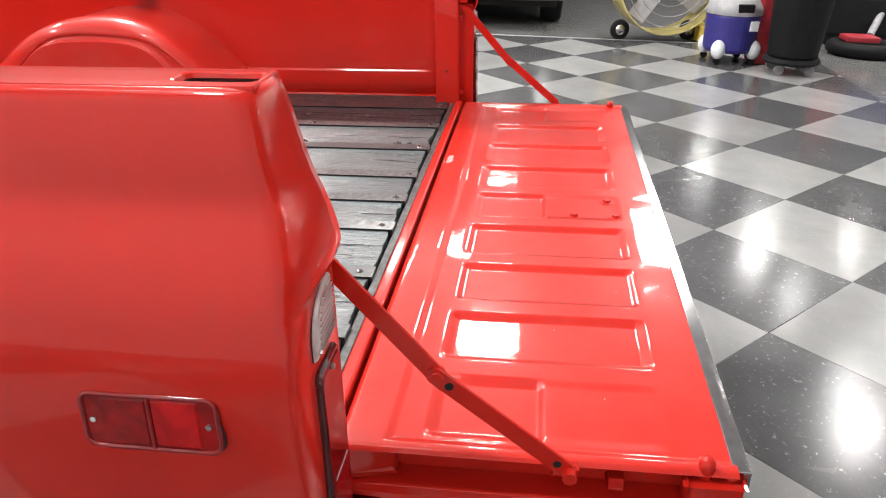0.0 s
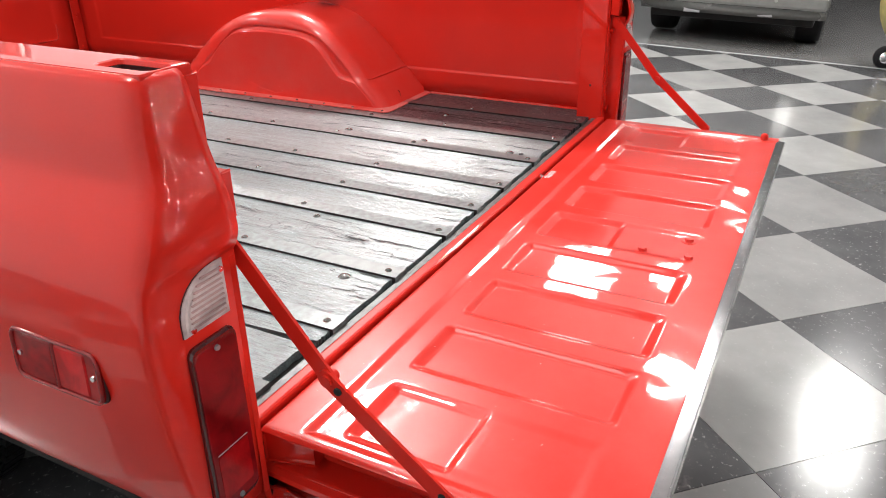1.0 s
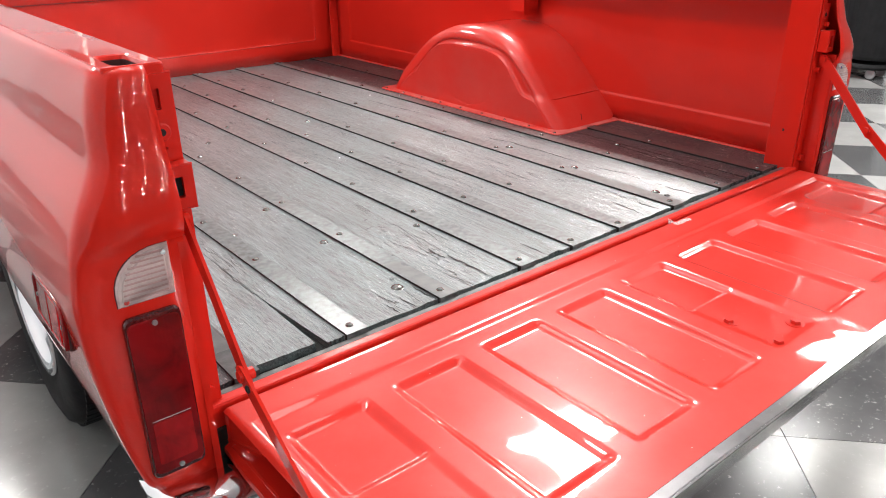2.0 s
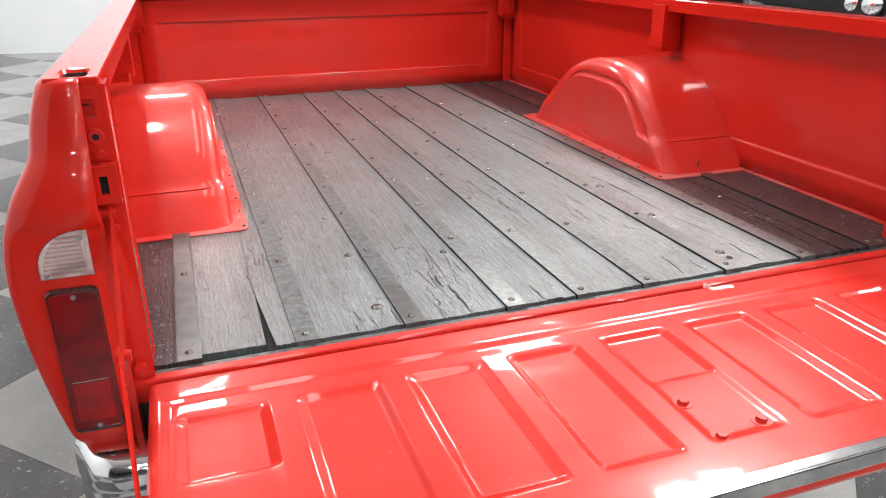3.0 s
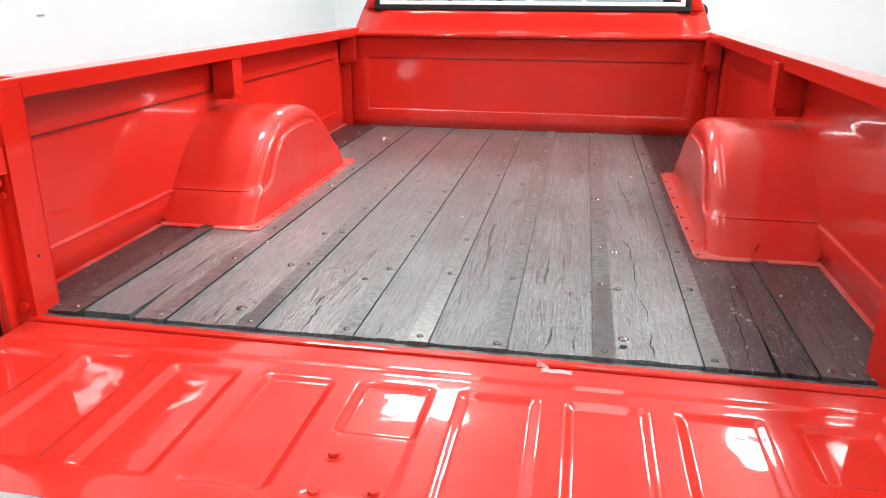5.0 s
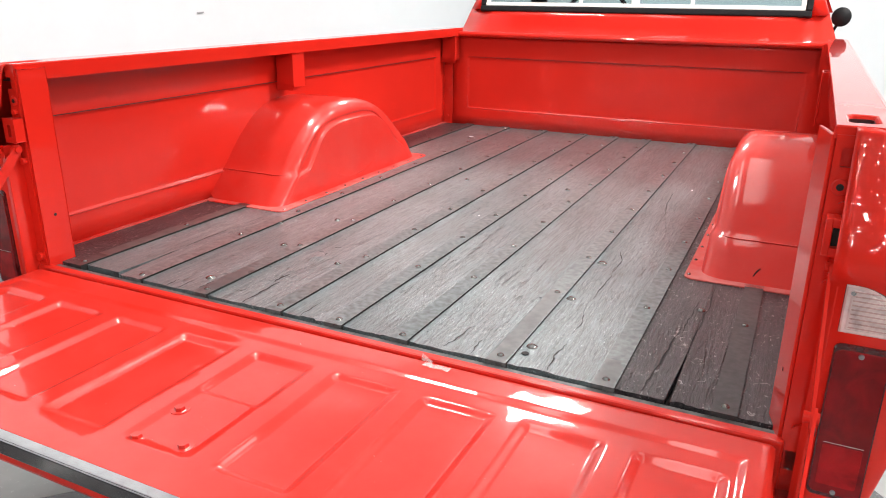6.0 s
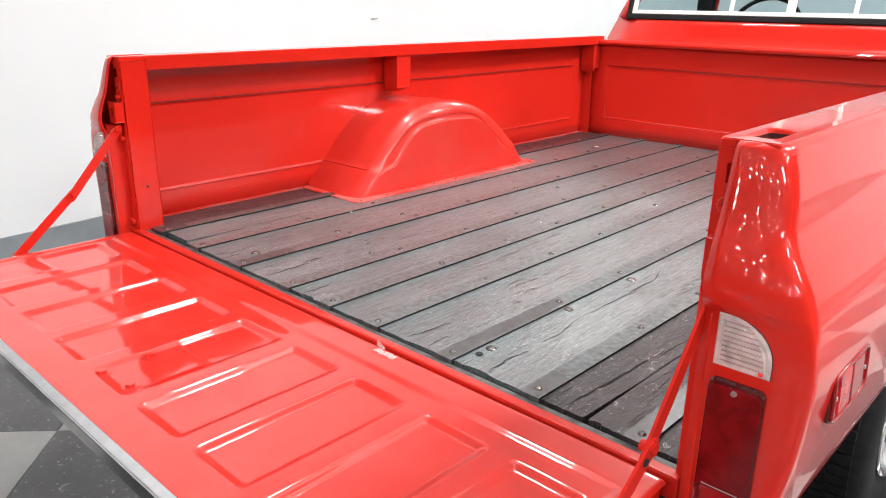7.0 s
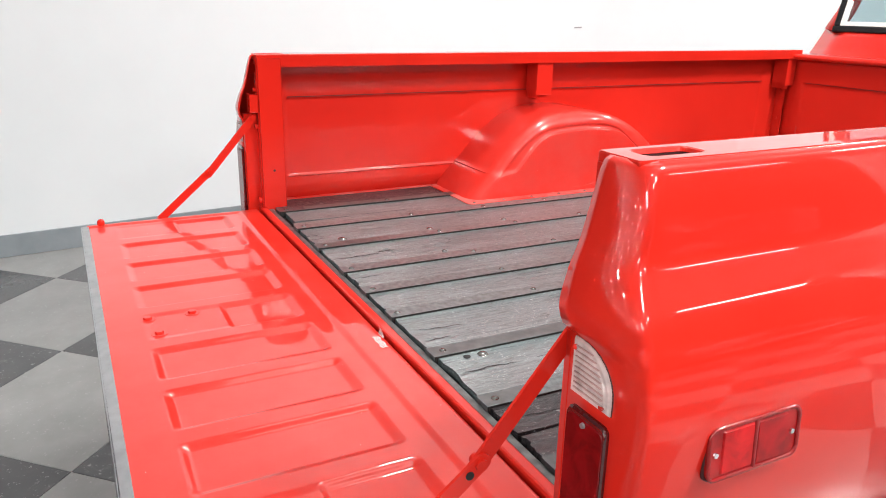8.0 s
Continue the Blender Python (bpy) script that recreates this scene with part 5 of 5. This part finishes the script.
wheeled_bin(6.2, 1.95, 0, "tall black plastic bin near the parked cars", 1.25)
can = tagged(empty("fuel_can"), "dull red plastic can behind the black bin", "can")
part("body", boxes((-0.12, 0.12, -0.16, 0.16, 0.0, 0.62, 0.04)), DARK_RED, can)
part("cap", boxes((-0.04, 0.04, -0.04, 0.04, 0.62, 0.67, 0.01)), BLACK_PL, can)
place(can, 5.45, -2.28)
scrubber = tagged(empty("floor_scrubber"), "black floor scrubber with red tank and blue hood", "machine")
part("chassis", boxes((-0.45, 0.45, -0.6, 0.55, 0.08, 0.50, 0.05)), BLACK_PL, scrubber)
part("tank", boxes((-0.38, 0.36, 0.05, 0.50, 0.49, 1.0, 0.06)), DARK_RED, scrubber, "dull red tank")
part("hood", boxes((-0.36, 0.36, -0.55, 0.0, 0.49, 0.86, 0.06)), BLUE, scrubber, "blue hood")
part("arm", cyl(bmesh.new(), (-0.40, -0.1, 0.34), (-0.62, 0.05, 0.14), 0.035), GREY_PL, scrubber)
part("arm", cyl(bmesh.new(), (-0.40, -0.52, 0.30), (-0.66, -0.62, 0.08), 0.035), GREY_PL, scrubber)
for wx in (-0.4, 0.4):
    for wy in (-0.4, 0.35):
        part("wheel", lathe([(0.0001, -0.03), (0.07, -0.03), (0.08, 0), (0.07, 0.03), (0.0001, 0.03)], 20, "X", (wx, wy, 0.08)), BLACK, scrubber)
place(scrubber, 7.0, -3.55, -0.006, 0)
tyre = tagged(part("loose_tyre", lathe([(0.19, 0.02), (0.24, 0.0), (0.30, 0.01), (0.325, 0.04), (0.325, 0.09), (0.30, 0.12), (0.24, 0.13), (0.19, 0.11), (0.19, 0.02)], 40), BLACK, smooth=True), "black rubber tyre lying flat on the concrete", "tyre")
place(tyre, 6.1, -3.35, -0.006)
tray = tagged(part("parts_tray", boxes((-0.12, 0.12, -0.15, 0.15, 0, 0.05, 0.01)), DARK_RED), "small red tray lying on the loose tyre", "tray")
place(tray, 6.1, -3.30, 0.122)


def parked_car(name, label, x, y, turn, paint, w=0.9, nose=0.62, lamps=False):
    """The front end of a parked car; it faces -y in its own frame."""
    car = tagged(empty(name), label, "car")
    rows = []
    for f in [k / 14 for k in range(15)]:
        xx = -w + 2 * w * f
        bow = 0.14 * (abs(2 * f - 1)) ** 3
        rows.append([(xx, -0.02 + bow, 0.30), (xx, -0.06 + bow, 0.36), (xx, -0.08 + bow, 0.46), (xx, -0.06 + bow, 0.56), (xx, 0.0 + bow, nose), (xx, 0.03 + bow, nose + 0.26), (xx * 0.98, 0.12 + bow, nose + 0.36), (xx * 0.96, 0.9, nose + 0.44), (xx * 0.94, 1.3, nose + 0.46)])
    bm = grid(rows)
    bmesh.ops.recalc_face_normals(bm, faces=bm.faces[:])
    body = part("body", bm, paint, car, smooth=True)
    so = body.modifiers.new("thickness", "SOLIDIFY")
    so.thickness = 0.02
    for sg in (-1, 1):
        part("fender", boxes((sg * (w - 0.06), sg * w, 0.12, 0.5, 0.62, nose + 0.40, 0.02), (sg * (w - 0.06), sg * w, 1.1, 4.2, 0.3, nose + 0.42, 0.02)), paint, car)
        for wy in (0.78, 3.4):
            wh = part("wheel", lathe([(r, sg * h) for r, h in [(0.2, w - 0.27), (0.34, w - 0.27), (0.36, w - 0.24), (0.36, w - 0.06), (0.34, w - 0.03), (0.22, w - 0.02)]], 36, "X", (0, wy, 0.36)), BLACK, car, smooth=True)
            part("rim", lathe([(r, sg * h) for r, h in [(0.0001, w - 0.05), (0.16, w - 0.06), (0.2, w - 0.03), (0.22, w - 0.03)]], 28, "X", (0, wy, 0.36)), ALLOY, wh, smooth=True)
        part("fog_lamp", boxes((sg * 0.28, sg * 0.42, -0.03, 0.02, 0.31, 0.36, 0.01)), GREY_PL, car)
        if lamps:
            for lx in (0.52, 0.70):
                part("headlamp", lathe([(0.0001, -0.05), (0.06, -0.045), (0.085, -0.02), (0.09, 0.03)], 24, "Y", (sg * lx, 0.0, nose + 0.12)), CHROME, car, smooth=True)
    part("chassis", boxes((-w + 0.1, w - 0.1, 0.15, 4.2, 0.22, 0.60, 0.02)), SHADOW_BLACK, car)
    part("bumper", boxes((-w, w, -0.12, 0.0, 0.40, 0.54, 0.03)), CHROME if lamps else paint, car)
    part("grille", boxes((-w + 0.25, w - 0.25, -0.035, 0.03, nose + 0.02, nose + 0.2, 0.01)), BLACK_PL, car)
    part("cabin", boxes((-w + 0.12, w - 0.12, 1.3, 3.9, nose + 0.40, nose + 0.95, 0.14)), BLACK_CAR, car)
    return place(car, x, y, 0, turn)


parked_car("parked_car", "silver grey parked car facing the truck", 6.75, 0.38, -90, SILVER_CAR)
parked_car("parked_pickup", "black parked pickup with chrome bumper and round lamps", 4.75, 4.45, -90, BLACK_CAR, 0.95, 0.72, True)
mark = tagged(part("wall_plate", boxes((X0, X0 + 0.006, 2.66, 2.72, 1.072, 1.080, 0.001)), GREY_PL), "small thin grey plate on the white wall", "plate")
bollard = tagged(part("bollard", lathe([(0.0001, 0.0), (0.04, 0.0), (0.04, 0.018), (0.026, 0.026), (0.026, 0.215), (0.02, 0.23), (0.0001, 0.23)], 20), YELLOW, smooth=True), "short yellow bollard on the concrete floor", "bollard")
place(bollard, 6.45, 1.705, -0.006)

# ---- floor tiles, laid diagonally ----
TILE, TURN_T, OX, OY = 0.6096, radians(45.86), 0.2925, 0.584
UX, UY = Vector((math.cos(TURN_T), math.sin(TURN_T), 0)), Vector((-math.sin(TURN_T), math.cos(TURN_T), 0))


def clip(poly, axis, lim, keep_less):
    out = []
    for a, b in zip(poly, poly[1:] + poly[:1]):
        ia, ib = (a[axis] <= lim) == keep_less, (b[axis] <= lim) == keep_less
        if ia:
            out.append(a)
        if ia != ib:
            k = (lim - a[axis]) / (b[axis] - a[axis])
            out.append(a.lerp(b, k))
    return out


def tile_mesh(poly, mat):
    bm = bmesh.new()
    top = [bm.verts.new((p.x, p.y, 0.0)) for p in poly]
    bot = [bm.verts.new((p.x, p.y, -0.006)) for p in poly]
    bm.faces.new(top)
    for k in range(len(poly)):
        bm.faces.new((top[k], bot[k], bot[(k + 1) % len(poly)], top[(k + 1) % len(poly)]))
    bmesh.ops.recalc_face_normals(bm, faces=bm.faces[:])
    me = bpy.data.meshes.new("tile")
    bm.to_mesh(me)
    bm.free()
    me.materials.append(mat)
    return me


g = TILE / 2 - 0.0012
SQUARE = [UX * a + UY * b for a, b in ((-g, -g), (g, -g), (g, g), (-g, g))]
WHOLE = (tile_mesh(SQUARE, TILE_LIGHT), tile_mesh(SQUARE, TILE_DARK))
for i in range(-14, 16):
    for j in range(-16, 16):
        c = UX * (OX + (i + 0.5) * TILE) + UY * (OY + (j + 0.5) * TILE)
        if not (X0 - 0.45 < c.x < CHECK_X + 0.45 and CHECK_Y - 0.45 < c.y < YW + 0.45):
            continue
        poly = [p + c for p in SQUARE]
        for axis, lim, less in ((0, X0 + 0.001, False), (0, CHECK_X - 0.001, True), (1, CHECK_Y, False), (1, YW - 0.001, True)):
            poly = clip(poly, axis, lim, less)
            if len(poly) < 3:
                break
        if len(poly) < 3:
            continue
        dark = (i + j) % 2
        whole = all((p - q - c).length < 1e-6 for p, q in zip(poly, SQUARE)) and len(poly) == 4
        ob = new("tile", WHOLE[dark] if whole else tile_mesh([p - c for p in poly], WHOLE[dark].materials[0]))
        ob.location = c
        ob.parent = floor
